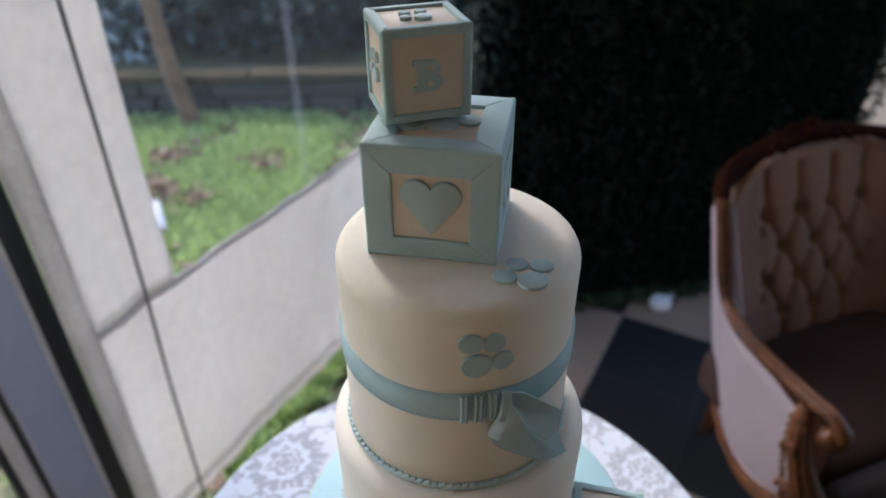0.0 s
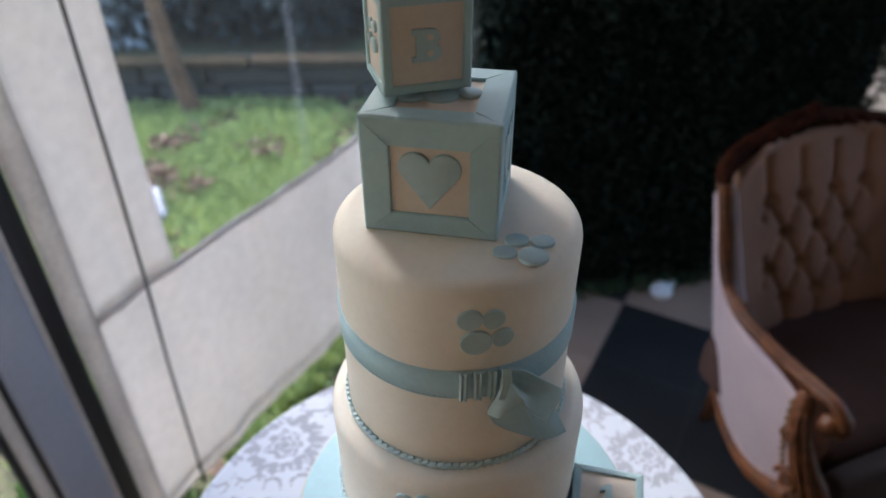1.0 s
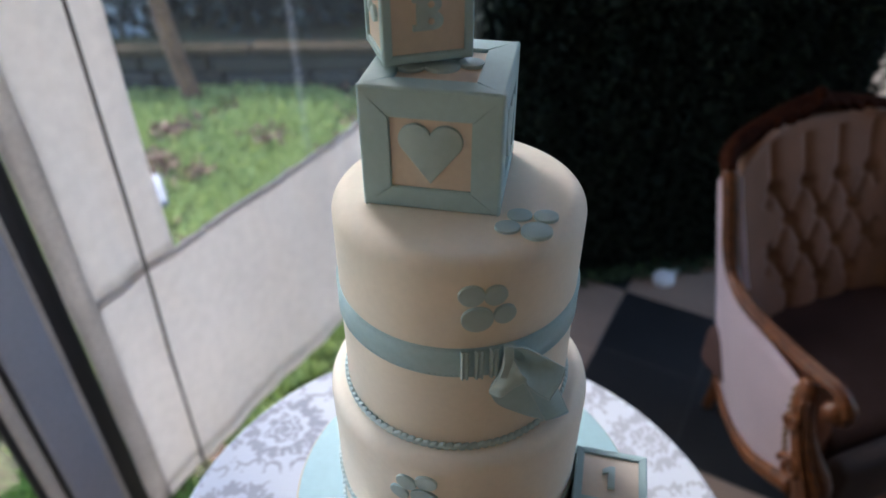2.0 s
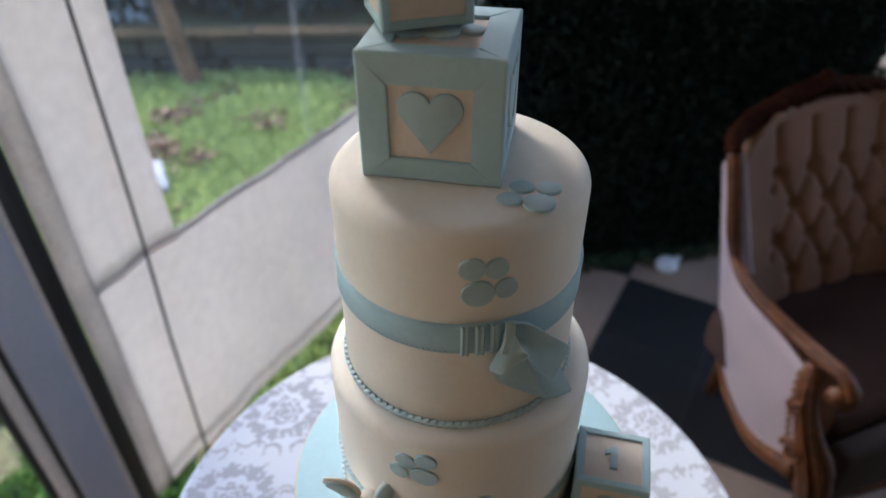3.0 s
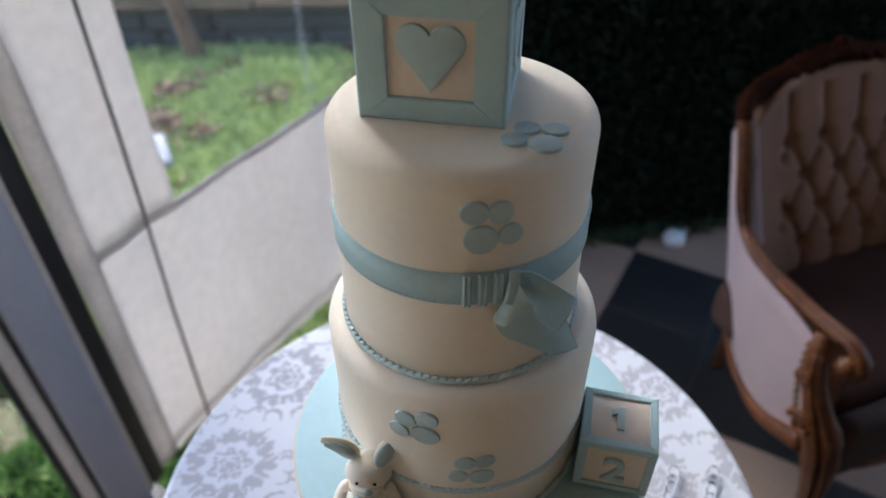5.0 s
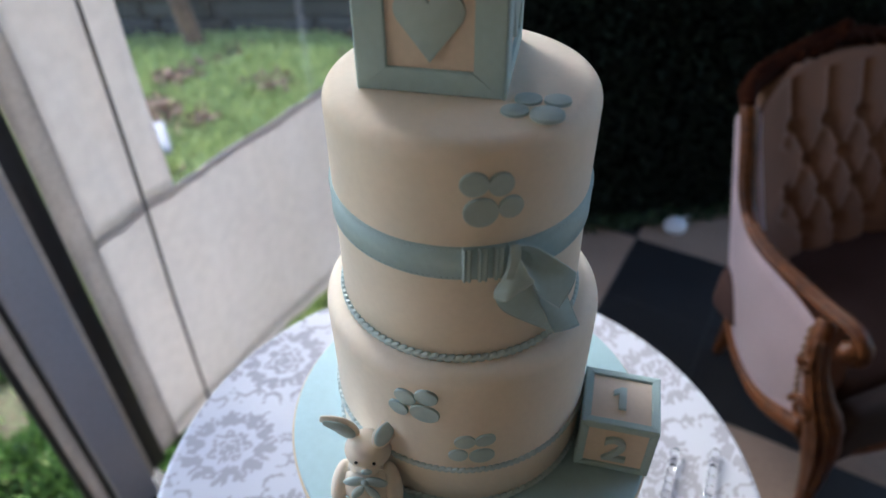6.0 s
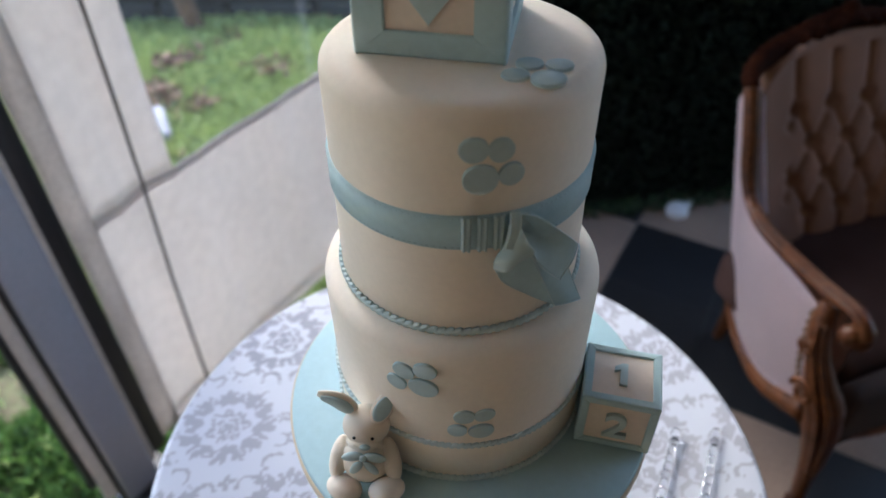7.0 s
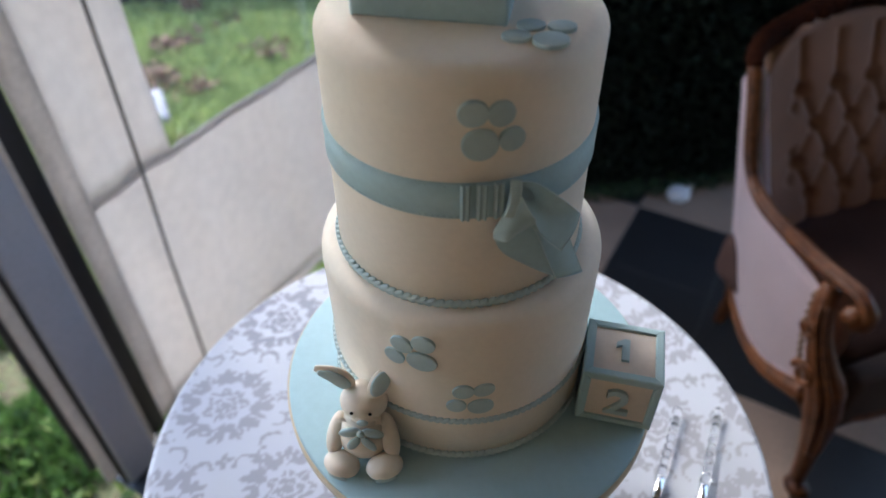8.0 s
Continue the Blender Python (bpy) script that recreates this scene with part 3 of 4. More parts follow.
def table_and_cloth():
    table = base("round_table", pose(TABLE_X, TABLE_Y, 0), "small round wooden table under a cloth", "table")
    part("tabletop", lathe([(0.28, 0.757), (0.292, 0.76), (0.296, 0.772), (0.292, 0.786), (0.0005, 0.786)], 64), WOOD_DARK, table)
    for k in range(3):
        a = 2.1 * k + 0.4
        part("leg", tube([(0.05 * math.cos(a), 0.05 * math.sin(a), 0.757), (0.12 * math.cos(a), 0.12 * math.sin(a), 0.4), (0.20 * math.cos(a), 0.20 * math.sin(a), 0.0)], [0.02, 0.016, 0.018], 10), WOOD_DARK, table)

    # the cloth: a flat round top, a rounded edge and a fall in soft folds
    verts, faces = [], []
    rt = TABLE_R - 0.006
    rings = [rt * k / 112 for k in range(1, 113)]
    around = 560
    verts.append((0, 0, 0.0))
    for r in rings:
        for k in range(around):
            t = k * math.tau / around
            verts.append((r * math.cos(t), r * math.sin(t), 0.0006 * noise.noise(Vector((r * math.cos(t) * 12, r * math.sin(t) * 12, 0)))))
    for dr, dz in ((0.0025, -0.0008), (0.0047, -0.003), (0.006, -0.006), (0.007, -0.02), (0.009, -0.06), (0.013, -0.14), (0.017, -0.24), (0.02, -0.34)):
        for k in range(around):
            t = k * math.tau / around
            fold = max(0, -dz - 0.01) * 0.14 * (math.sin(11 * t + 0.7 * math.sin(3 * t)) + 0.3 * math.sin(23 * t))
            r = rt + dr + fold
            verts.append((r * math.cos(t), r * math.sin(t), dz))
    rows = len(rings) + 8
    for k in range(around):
        faces.append((0, 1 + k, 1 + (k + 1) % around))
    for j in range(rows - 1):
        for k in range(around):
            a, b = 1 + j * around + k, 1 + j * around + (k + 1) % around
            faces.append((a, a + around, b + around, b))
    me = bpy.data.meshes.new("tablecloth")
    me.from_pydata(verts, [], faces)
    me.materials.append(DAMASK)
    co = np.array(verts)
    rad = np.hypot(co[:, 0], co[:, 1])
    arc = np.maximum(rad, 1e-6)
    lay = rad - co[:, 2]
    px, py = co[:, 0] / arc * lay, co[:, 1] / arc * lay
    c, s = math.cos(DAMASK_TURN) / DAMASK_SIZE, math.sin(DAMASK_TURN) / DAMASK_SIZE
    px, py = px + TABLE_X - DAMASK_X, py + TABLE_Y - DAMASK_Y
    qx, qy = c * px + s * py, c * py - s * px
    attr = me.attributes.new("print", "FLOAT", "POINT")
    attr.data.foreach_set("value", damask_print(qx, qy))
    me.shade_smooth()
    ob = new("tablecloth", me)
    ob.matrix_basis = pose(TABLE_X, TABLE_Y, TABLE_Z)
    tagged(ob, "white satin tablecloth with a grey damask print", "tablecloth")

    stand = base("cake_stand", pose(CAKE_X, CAKE_Y, TABLE_Z), "dark wooden pedestal stand under the cake board", "cake stand")
    part("foot", lathe([(0.085, 0.001), (0.09, 0.004), (0.088, 0.012), (0.05, 0.02)], 48), WOOD_DARK, stand)
    part("column", lathe([(0.045, 0.02), (0.032, 0.05), (0.036, 0.10), (0.06, 0.134)], 48), WOOD_DARK, stand)
    part("plate", lathe([(0.06, 0.134), (0.112, 0.140), (0.114, 0.148), (0.112, 0.1545)], 64), WOOD_DARK, stand)

    board = base("cake_board", pose(CAKE_X + 0.0070, CAKE_Y - 0.0125, BOARD_Z - 0.0138), "round pale blue iced cake board with a cream ribbon edge", "cake board")
    part("icing", lathe([(0.138, 0.002), (0.1410, 0.010), (0.1408, 0.0125), (0.1393, 0.0138), (0.06, 0.0138), (0.0005, 0.0138)], 128), BOARD_BLUE, board)
    part("rim_ribbon", lathe([(0.1375, 0.0), (0.1424, 0.0003), (0.1426, 0.010), (0.1411, 0.0106)], 128, False), BOARD_RIM, board)


# ---- the cake ----
def on_side(radius, az, z):
    """A frame on the cake's side: x round it to the right, y up, z outward. az: degrees from the front, to the right."""
    a = radians(az)
    out = Vector((math.sin(a), -math.cos(a), 0))
    right = Vector((math.cos(a), math.sin(a), 0))
    m = Matrix((right, Vector((0, 0, 1)), out)).transposed().to_4x4()
    m.translation = out * radius + Vector((0, 0, z))
    return m


def wrap(bm, radius):
    """Bends a plate that stands in the xy plane at the front round an upright cylinder: x is arc length, y height, z outward."""
    for v in bm.verts:
        a, r = v.co.x / radius, radius + v.co.z
        v.co = Vector((math.sin(a) * r, -math.cos(a) * r, v.co.y))
    return bm


def tier(radius, z0, z1, edge=0.014, seed=0):
    """One cake tier in rolled icing, with a soft edge and slight unevenness."""
    rings = [(radius * 1.004, z0), (radius * 1.003, z0 + 0.03), (radius, (z0 + z1) / 2)]
    rings += [(radius - edge + edge * math.cos(t), z1 - edge + edge * math.sin(t)) for t in (radians(9 * k) for k in range(0, 11))]
    rings += [(r, z1 + 0.0006) for r in (radius * 0.7, radius * 0.4, 0.0008)]
    bm = lathe(rings, 128)
    for v in bm.verts:
        w = noise.noise(v.co * 14 + Vector((seed, 0, 0))) * 0.0007 + noise.noise(v.co * 45) * 0.00015
        out = Vector((v.co.x, v.co.y, 0))
        if out.length > 0.01:
            v.co += out.normalized() * w
    return bm


def braid_ring(radius, z, thick):
    """A plaited icing cord in a ring: two rows of slanting plump stitches that meet in a chain of Vs."""
    bm = bmesh.new()
    count = int(radius * math.tau / (thick * 1.75))
    seed = bmesh.new()
    bmesh.ops.create_uvsphere(seed, u_segments=8, v_segments=6, radius=1.0)
    seed.verts.ensure_lookup_table()
    pts = [v.co.copy() for v in seed.verts]
    idx = [[v.index for v in f.verts] for f in seed.faces]
    seed.free()
    core = [(radius * math.cos(k * math.tau / 200), radius * math.sin(k * math.tau / 200), z) for k in range(200)]
    tube(core, thick * 0.62, 8, True, bm=bm)
    for row in (-1, 1):
        for k in range(count):
            az = 360.0 * (k + (0.5 if row > 0 else 0.0)) / count
            m = on_side(radius, az, z + row * thick * 0.40) @ Matrix.Rotation(radians(row * 27), 4, "Z") @ Matrix.Diagonal((thick * 1.22, thick * 0.54, thick * 0.62, 1))
            vs = [bm.verts.new(m @ p) for p in pts]
            for f in idx:
                bm.faces.new([vs[i] for i in f])
    return bm


def band(radius, z0, z1, thick, n=160):
    return lathe([(radius, z0), (radius + thick, z0 + 0.0003), (radius + thick, z1 - 0.0003), (radius, z1)], n, False)


def paw(parent, pads, radius=None, level=None):
    """A paw print of four icing pads: (az, z, rx, ry, turn) on a side, or (x, y, rx, ry, turn) on a top."""
    print_ob = new("paw_print")
    print_ob.empty_display_size = 0.01
    print_ob.parent = parent
    print_ob["label"] = "pale blue paw print of four icing pads"
    for a, b, rx, ry, turn in pads:
        bm = slab(disc_outline(rx * 0.88, ry * 0.90, 30, turn), 0.0022, 0.0006)
        if radius:
            bm.transform(Matrix.Translation((radius * radians(a), b, -0.0004)))
            wrap(bm, radius)
        else:
            bm.transform(Matrix.Translation((a, b, level)))
        part("pad", bm, BLUE_PALE, print_ob, crisp=25)


def sheet(rows, thick, radius, per=7, rim=0.00028):
    """A soft strip of icing through rows of (arc degrees, height, lift), bent round the tier."""
    lines = [smooth_path([(radians(a) * radius, z, l) for a, z, l in row], per) for row in rows]
    cols = []
    for k in range(len(lines[0])):
        cols.append(smooth_path([ln[k] for ln in lines], 6))
    bm = bmesh.new()
    top = [[bm.verts.new((p.x, p.y, p.z + thick)) for p in c] for c in cols]
    low = [[bm.verts.new(p) for p in c] for c in cols]
    na, nb = len(top), len(top[0])
    # Thin paler tubes along three edges stand for the light they catch.
    for line in ([c[0] for c in cols], [c[-1] for c in cols], cols[-1]) if rim else ():
        tube([p + Vector((0, 0, thick + rim * 0.4)) for p in line], rim, 6, bm=bm)
    for f in bm.faces:
        f.material_index = 1
    for i in range(na - 1):
        for j in range(nb - 1):
            bm.faces.new((top[i][j], top[i + 1][j], top[i + 1][j + 1], top[i][j + 1]))
            bm.faces.new((low[i][j], low[i][j + 1], low[i + 1][j + 1], low[i + 1][j]))
    for i in range(na - 1):
        for j in (0, nb - 1):
            bm.faces.new((top[i][j], low[i][j], low[i + 1][j], top[i + 1][j]))
    for j in range(nb - 1):
        for i in (0, na - 1):
            bm.faces.new((top[i][j], top[i][j + 1], low[i][j + 1], low[i][j]))
    return wrap(bm, radius)


def cake():
    ob = base("tiered_cake", pose(CAKE_X, CAKE_Y, 0), "two-tier ivory fondant cake with pale blue bow, ropes and paw prints", "cake")
    lean = Matrix.Translation((-0.0020, 0, 0))
    low = part("lower_tier", tier(R_LOW, BOARD_Z, SHELF_Z, 0.012, 1), IVORY, ob)
    up = part("upper_tier", tier(R_UP, SHELF_Z, TOP_Z, 0.0115, 5), IVORY, ob, at=lean)
    part("rope_trim", braid_ring(R_UP + 0.0012, SHELF_Z + 0.0030, 0.0029), RIM, ob, "plaited pale blue icing cord", at=lean)
    part("rope_trim", braid_ring(R_LOW + 0.0014, BOARD_Z + 0.0030, 0.0029), RIM, ob, "plaited pale blue icing cord")
    part("rope_trim", braid_ring(R_LOW + 0.0006, 1.0015, 0.0026), RIM, ob, "plaited pale blue icing cord")

    # ribbon with stitched edges
    ribbon = part("ribbon", band(R_UP - 0.0005, 1.1640, 1.1862, 0.0020), BLUE, ob, "pale blue icing ribbon with stitched edges", at=lean)
    for z in (1.1654, 1.1848):
        bm = bmesh.new()
        for k in range(150):
            a = k * math.tau / 150
            m = on_side(R_UP + 0.00145, math.degrees(a), z)
            bmesh.ops.create_cube(bm, size=1, matrix=m @ Matrix.Diagonal((0.0019, 0.0005, 0.0005, 1)))
        part("stitching", bm, BLUE, ribbon)["kind"] = "stuff"

    # bow: gathered knot, two loops and two tails
    bow = new("bow")
    bow.parent = ob
    bow.matrix_basis = lean
    bow["label"] = "pale blue icing bow with gathered knot, folded loop and two tails"
    R = R_UP
    knot = new("knot")
    knot.parent = bow
    knot["label"] = "three stitched pleats across the ribbon"
    for a0, a1 in ((-1.1, 2.5), (4.8, 8.7), (11.0, 14.9)):
        edge = [(a0, 0.0018), (a0 + 0.30, 0.0042), (a0 + 0.95, 0.0046), (a0 + 1.40, 0.0039), ((a0 + a1) / 2, 0.0037), (a1 - 1.40, 0.0039), (a1 - 0.95, 0.0046), (a1 - 0.30, 0.0042), (a1, 0.0018)]
        part("pleat", sheet([[(az, 1.1650, lf - 0.0006), (az, 1.1700, lf), (az, 1.1815, lf), (az, 1.1872, lf - 0.0008)] for az, lf in edge], 0.0006, R, per=4, rim=0), BLUE_PALE, knot)
        bm = bmesh.new()
        for az in (a0 + 0.95, a1 - 0.95):
            for k in range(13):
                bmesh.ops.create_cube(bm, size=1, matrix=on_side(R + 0.0052, az, 1.1660 + 0.00165 * k) @ Matrix.Diagonal((0.0005, 0.0009, 0.0005, 1)))
        part("stitching", bm, BLUE, knot)["kind"] = "stuff"
    part("tail", sheet([[(11.5, 1.1530, 0.0025), (15.0, 1.1412, 0.0035), (25.5, 1.1266, 0.0040), (39.0, 1.1088, 0.0060)],
                        [(15.0, 1.1600, 0.0030), (20.5, 1.1480, 0.0050), (29.0, 1.1295, 0.0050), (39.1, 1.1080, 0.0062)],
                        [(19.0, 1.1640, 0.0040), (25.6, 1.1556, 0.0060), (32.5, 1.1324, 0.0060), (39.2, 1.1083, 0.0066)]], 0.0014, R), [BLUE, RIM], bow, "narrowing ribbon tail cut to a point")
    part("tail", sheet([[(28.0, 1.1500, 0.0020), (35.0, 1.1257, 0.0025), (41.3, 1.1045, 0.0055)],
                        [(37.0, 1.1430, 0.0030), (41.5, 1.1255, 0.0040), (49.2, 1.1015, 0.0095)],
                        [(45.5, 1.1370, 0.0035), (50.0, 1.1230, 0.0045), (54.6, 1.0985, 0.0112)]], 0.0014, R), [BLUE, RIM], bow, "broad flat ribbon tail")
    loop = part("loop", sheet([[(18.4, 1.1887, 0.0055), (25.0, 1.1865, 0.0080), (35.8, 1.1700, 0.0105), (45.0, 1.1540, 0.0110)],
                               [(19.0, 1.1810, 0.0030), (24.0, 1.1745, 0.0008), (33.6, 1.1620, 0.0085), (42.0, 1.1455, 0.0122)],
                               [(20.5, 1.1760, 0.0100), (23.6, 1.1650, 0.0112), (27.6, 1.1520, 0.0112), (36.6, 1.1352, 0.0118)]], 0.0014, R), [BLUE, RIM], bow, "wide bow loop hollowed beside the fold")
    part("underside", sheet([[(18.6, 1.1850, 0.0030), (27.0, 1.1800, 0.0030), (37.0, 1.1640, 0.0050), (44.4, 1.1530, 0.0092)],
                             [(20.0, 1.1780, 0.0022), (27.0, 1.1640, 0.0026), (34.0, 1.1500, 0.0040), (41.4, 1.1440, 0.0082)],
                             [(21.5, 1.1720, 0.0022), (26.0, 1.1560, 0.0026), (31.0, 1.1455, 0.0040), (36.4, 1.1370, 0.0082)]], 0.0012, R), [BLUE, RIM], loop)
    part("loop", sheet([[(16.0, 1.1820, 0.0050), (14.6, 1.1715, 0.0062), (10.9, 1.1612, 0.0072), (11.0, 1.1532, 0.0048)],
                        [(17.4, 1.1825, 0.0055), (17.6, 1.1725, 0.0085), (15.5, 1.1640, 0.0120), (14.5, 1.1542, 0.0100)],
                        [(18.6, 1.1830, 0.0095), (21.0, 1.1738, 0.0125), (23.7, 1.1652, 0.0122), (18.4, 1.1588, 0.0095)]], 0.0014, R), [BLUE_PALE, RIM], bow, "short drooping bow loop")
    part("fold", sheet([[(16.0, 1.1902, 0.0050), (15.0, 1.1820, 0.0100), (13.6, 1.1722, 0.0108)],
                        [(17.8, 1.1905, 0.0058), (16.6, 1.1820, 0.0104), (15.0, 1.1712, 0.0108)],
                        [(19.6, 1.1896, 0.0058), (18.2, 1.1820, 0.0104), (16.4, 1.1706, 0.0105)]], 0.0013, R), [BLUE_PALE, RIM], bow, "narrow centre fold of the bow")

    paw(up, [(2.8, 1.2262, 0.0085, 0.0078, 0), (12.6, 1.2252, 0.0076, 0.0076, 0.3), (5.5, 1.2090, 0.0105, 0.0098, 0), (16.9, 1.2105, 0.0076, 0.0074, 0.3)], R_UP)
    paw(up, [(0.0333, -0.0345, 0.0082, 0.0068, 0), (0.0482, -0.0362, 0.0082, 0.0066, 0), (0.0251, -0.0463, 0.0082, 0.0068, 0), (0.0410, -0.0505, 0.0102, 0.0090, 0)], level=TOP_Z)
    paw(low, [(-23.6, 1.0720, 0.0084, 0.0074, -0.4), (-15.2, 1.0765, 0.0086, 0.0076, 0), (-26.8, 1.0590, 0.0080, 0.0068, -0.4), (-16.0, 1.0602, 0.0112, 0.0088, -0.1)], R_LOW)
    paw(low, [(-0.3, 1.0342, 0.0080, 0.0072, 0.2), (7.7, 1.0350, 0.0080, 0.0064, 0.3), (-2.9, 1.0195, 0.0074, 0.0068, 0), (6.6, 1.0180, 0.0098, 0.0080, 0)], R_LOW)


def sugar_block(at, w, d, h, frame_w, label, faces, proud=0.0018, group="sugar toy blocks"):
    """A toy block in icing: ivory body, mitred blue frames on its sides and top, and a raised decoration on some."""
    ob = base("sugar_block", at, label, "sugar block", group)
    i = proud
    part("body", box(w - 2 * i, d - 2 * i, h - i, 0.002, 2), IVORY_PANEL, ob, crisp=25)
    sides = {"front": (pose(0, -d / 2 + i, h / 2, 90, 0, 0), w, h), "back": (pose(0, d / 2 - i, h / 2, 90, 0, 180), w, h),
             "right": (pose(w / 2 - i, 0, h / 2, 90, 0, 90), d, h), "left": (pose(-w / 2 + i, 0, h / 2, 90, 0, -90), d, h),
             "top": (pose(0, 0, h - i), w, d)}
    for side, (m, a, b) in sides.items():
        fr = new("face_frame")
        fr.empty_display_size = 0.01
        fr.parent = ob
        fr.matrix_basis = m
        A, B = a / 2 - 0.0002, b / 2 - 0.0002
        fx, f0, f1 = frame_w if isinstance(frame_w, tuple) else (frame_w,) * 3
        il, ir, ib, it = -A + fx, A - fx, -B + f0, B - f1
        for pts in (((-A, -B), (A, -B), (ir, ib), (il, ib)), ((A, -B), (A, B), (ir, it), (ir, ib)),
                    ((A, B), (-A, B), (il, it), (ir, it)), ((-A, B), (-A, -B), (il, ib), (il, it))):
            bm = slab(pts, i, 0)
            tops = [e for e in bm.edges if min(v.co.z for v in e.verts) > i * 0.9]
            outer = [e for e in tops if abs(abs(e.verts[0].co.x) - A) + abs(abs(e.verts[1].co.x) - A) < 1e-5 or abs(abs(e.verts[0].co.y) - B) + abs(abs(e.verts[1].co.y) - B) < 1e-5]
            bmesh.ops.bevel(bm, geom=outer, offset=i * 0.92, segments=7, affect="EDGES", profile=0.5)
            inner = [e for e in bm.edges if e.is_valid and min(v.co.z for v in e.verts) > i * 0.99 and len(e.link_faces) == 2 and e.calc_face_angle(0) > 1.2]
            bmesh.ops.bevel(bm, geom=inner, offset=0.0006, segments=2, affect="EDGES")
            part("bar", bm, BLUE, fr, crisp=20)
        if side in faces:
            name, bm = faces[side]()
            lab = {"heart": "raised pale blue icing heart"}.get(name, "")
            if name == "paw_print":
                paw_ob = new("paw_print")
                paw_ob.parent = ob
                paw_ob.matrix_basis = m
                for p in bm:
                    part("pad", p, BLUE_PALE, paw_ob, crisp=25)
            else:
                sign = part(name, bm, BLUE_PALE, ob, lab, at=m, crisp=25)
                if name == "letter":
                    for y in (-0.0042, 0.0046):
                        part("counter", slab(disc_outline(0.0019, 0.0019, 18), 0.0028, 0.0006), IVORY_PANEL, sign, at=Matrix.Translation((0.0012, y, 0)), crisp=25)
    return ob


def heart():
    cx, cy, r, tip = 0.0086, 0.0073, 0.0094, -0.0193
    d = math.hypot(cx, cy - tip)
    far = math.atan2(tip - cy, -cx) + math.acos(r / d)  # where the straight side leaves the lobe
    near = math.pi - math.acos(cx / r)
    right = [(cx + r * math.cos(t), cy + r * math.sin(t)) for t in (far + (near - far) * k / 26 for k in range(27))]
    side = [(right[0][0] * k / 8, tip + (right[0][1] - tip) * k / 8) for k in range(8)]
    half = side + right
    pts = (half + [(-x, y) for x, y in half[::-1][1:-1]])[::-1]
    return "heart", slab(pts[::-1], 0.0022, 0.0008)


def small_paw():
    out = []
    for x, y, r in ((-0.0055, 0.0060, 0.0036), (0.0040, 0.0068, 0.0036), (-0.0070, -0.0025, 0.0034), (0.0026, -0.0036, 0.0050)):
        bm = slab(disc_outline(r, r * 0.9, 24), 0.0022, 0.0009)
        bm.transform(Matrix.Translation((x, y, 0)))
        out.append(bm)
    return "paw_print", out


def big_paw():
    out = []
    for x, y, r in ((-0.013, 0.011, 0.0080), (0.006, 0.013, 0.0080), (0.0, -0.004, 0.0105), (-0.017, -0.008, 0.0085), (0.016, 0.002, 0.0075)):
        bm = slab(disc_outline(r, r * 0.9, 24), 0.0022, 0.0009)
        bm.transform(Matrix.Translation((x, y, 0)))
        out.append(bm)
    return "paw_print", out


def numeral_one():
    pts = [(-0.0022, -0.0095), (0.0030, -0.0095), (0.0030, 0.0100), (-0.0008, 0.0100), (-0.0062, 0.0062), (-0.0062, 0.0020), (-0.0022, 0.0042)]
    return "numeral", slab(pts, 0.0022, 0.0004)


def letter_b():
    """A slab B with two small round counters."""
    pts = [(-0.0088, -0.0090), (0.0020, -0.0090)]
    pts += [(0.0030 + 0.0050 * math.cos(t), -0.0042 + 0.0046 * math.sin(t)) for t in (radians(-80 + 16 * k) for k in range(10))]
    pts += [(0.0022 + 0.0048 * math.cos(t), 0.0046 + 0.0043 * math.sin(t)) for t in (radians(-60 + 15 * k) for k in range(10))]
    pts += [(-0.0088, 0.0090), (-0.0088, 0.0062), (-0.0066, 0.0058), (-0.0066, -0.0058), (-0.0088, -0.0062)]
    return "letter", slab(pts, 0.0024, 0.0004)


def letter(ch, size, bold):
    return lambda: ("letter" if ch.isalpha() else "numeral", glyph(ch, size, 0.0022, bold))


def corner_pose(x, y, z, w, d, yaw):
    """The base pose of a block from its front left corner."""
    return pose(x, y, z, 0, 0, yaw) @ Matrix.Translation((w / 2, d / 2, 0))


def blocks():
    sugar_block(corner_pose(-0.0462, 0.3307, TOP_Z + 0.0002, 0.0800, 0.079, -11.5), 0.0800, 0.079, 0.0745, (0.0170, 0.0138, 0.0172),
                "large pale blue sugar block with a heart, on the cake", {"front": heart, "right": heart, "top": big_paw}, 0.0020)
    sugar_block(corner_pose(-0.0315, 0.3450, TOP_Z + 0.0006 + 0.0745 + 0.0024, 0.0515, 0.045, 16), 0.0515, 0.045, 0.054, 0.0052,
                "small ivory sugar block lettered B, on the larger block", {"front": letter_b, "left": small_paw, "top": small_paw}, 0.0016)
    sugar_block(corner_pose(0.0955, 0.2862, BOARD_Z + 0.0004, 0.0545, 0.0511, -14), 0.0545, 0.0511, 0.0535, 0.0060,
                "ivory sugar block numbered 1 and 2, on the cake board", {"front": letter("2", 0.036, 0.0002), "top": numeral_one}, 0.0016)


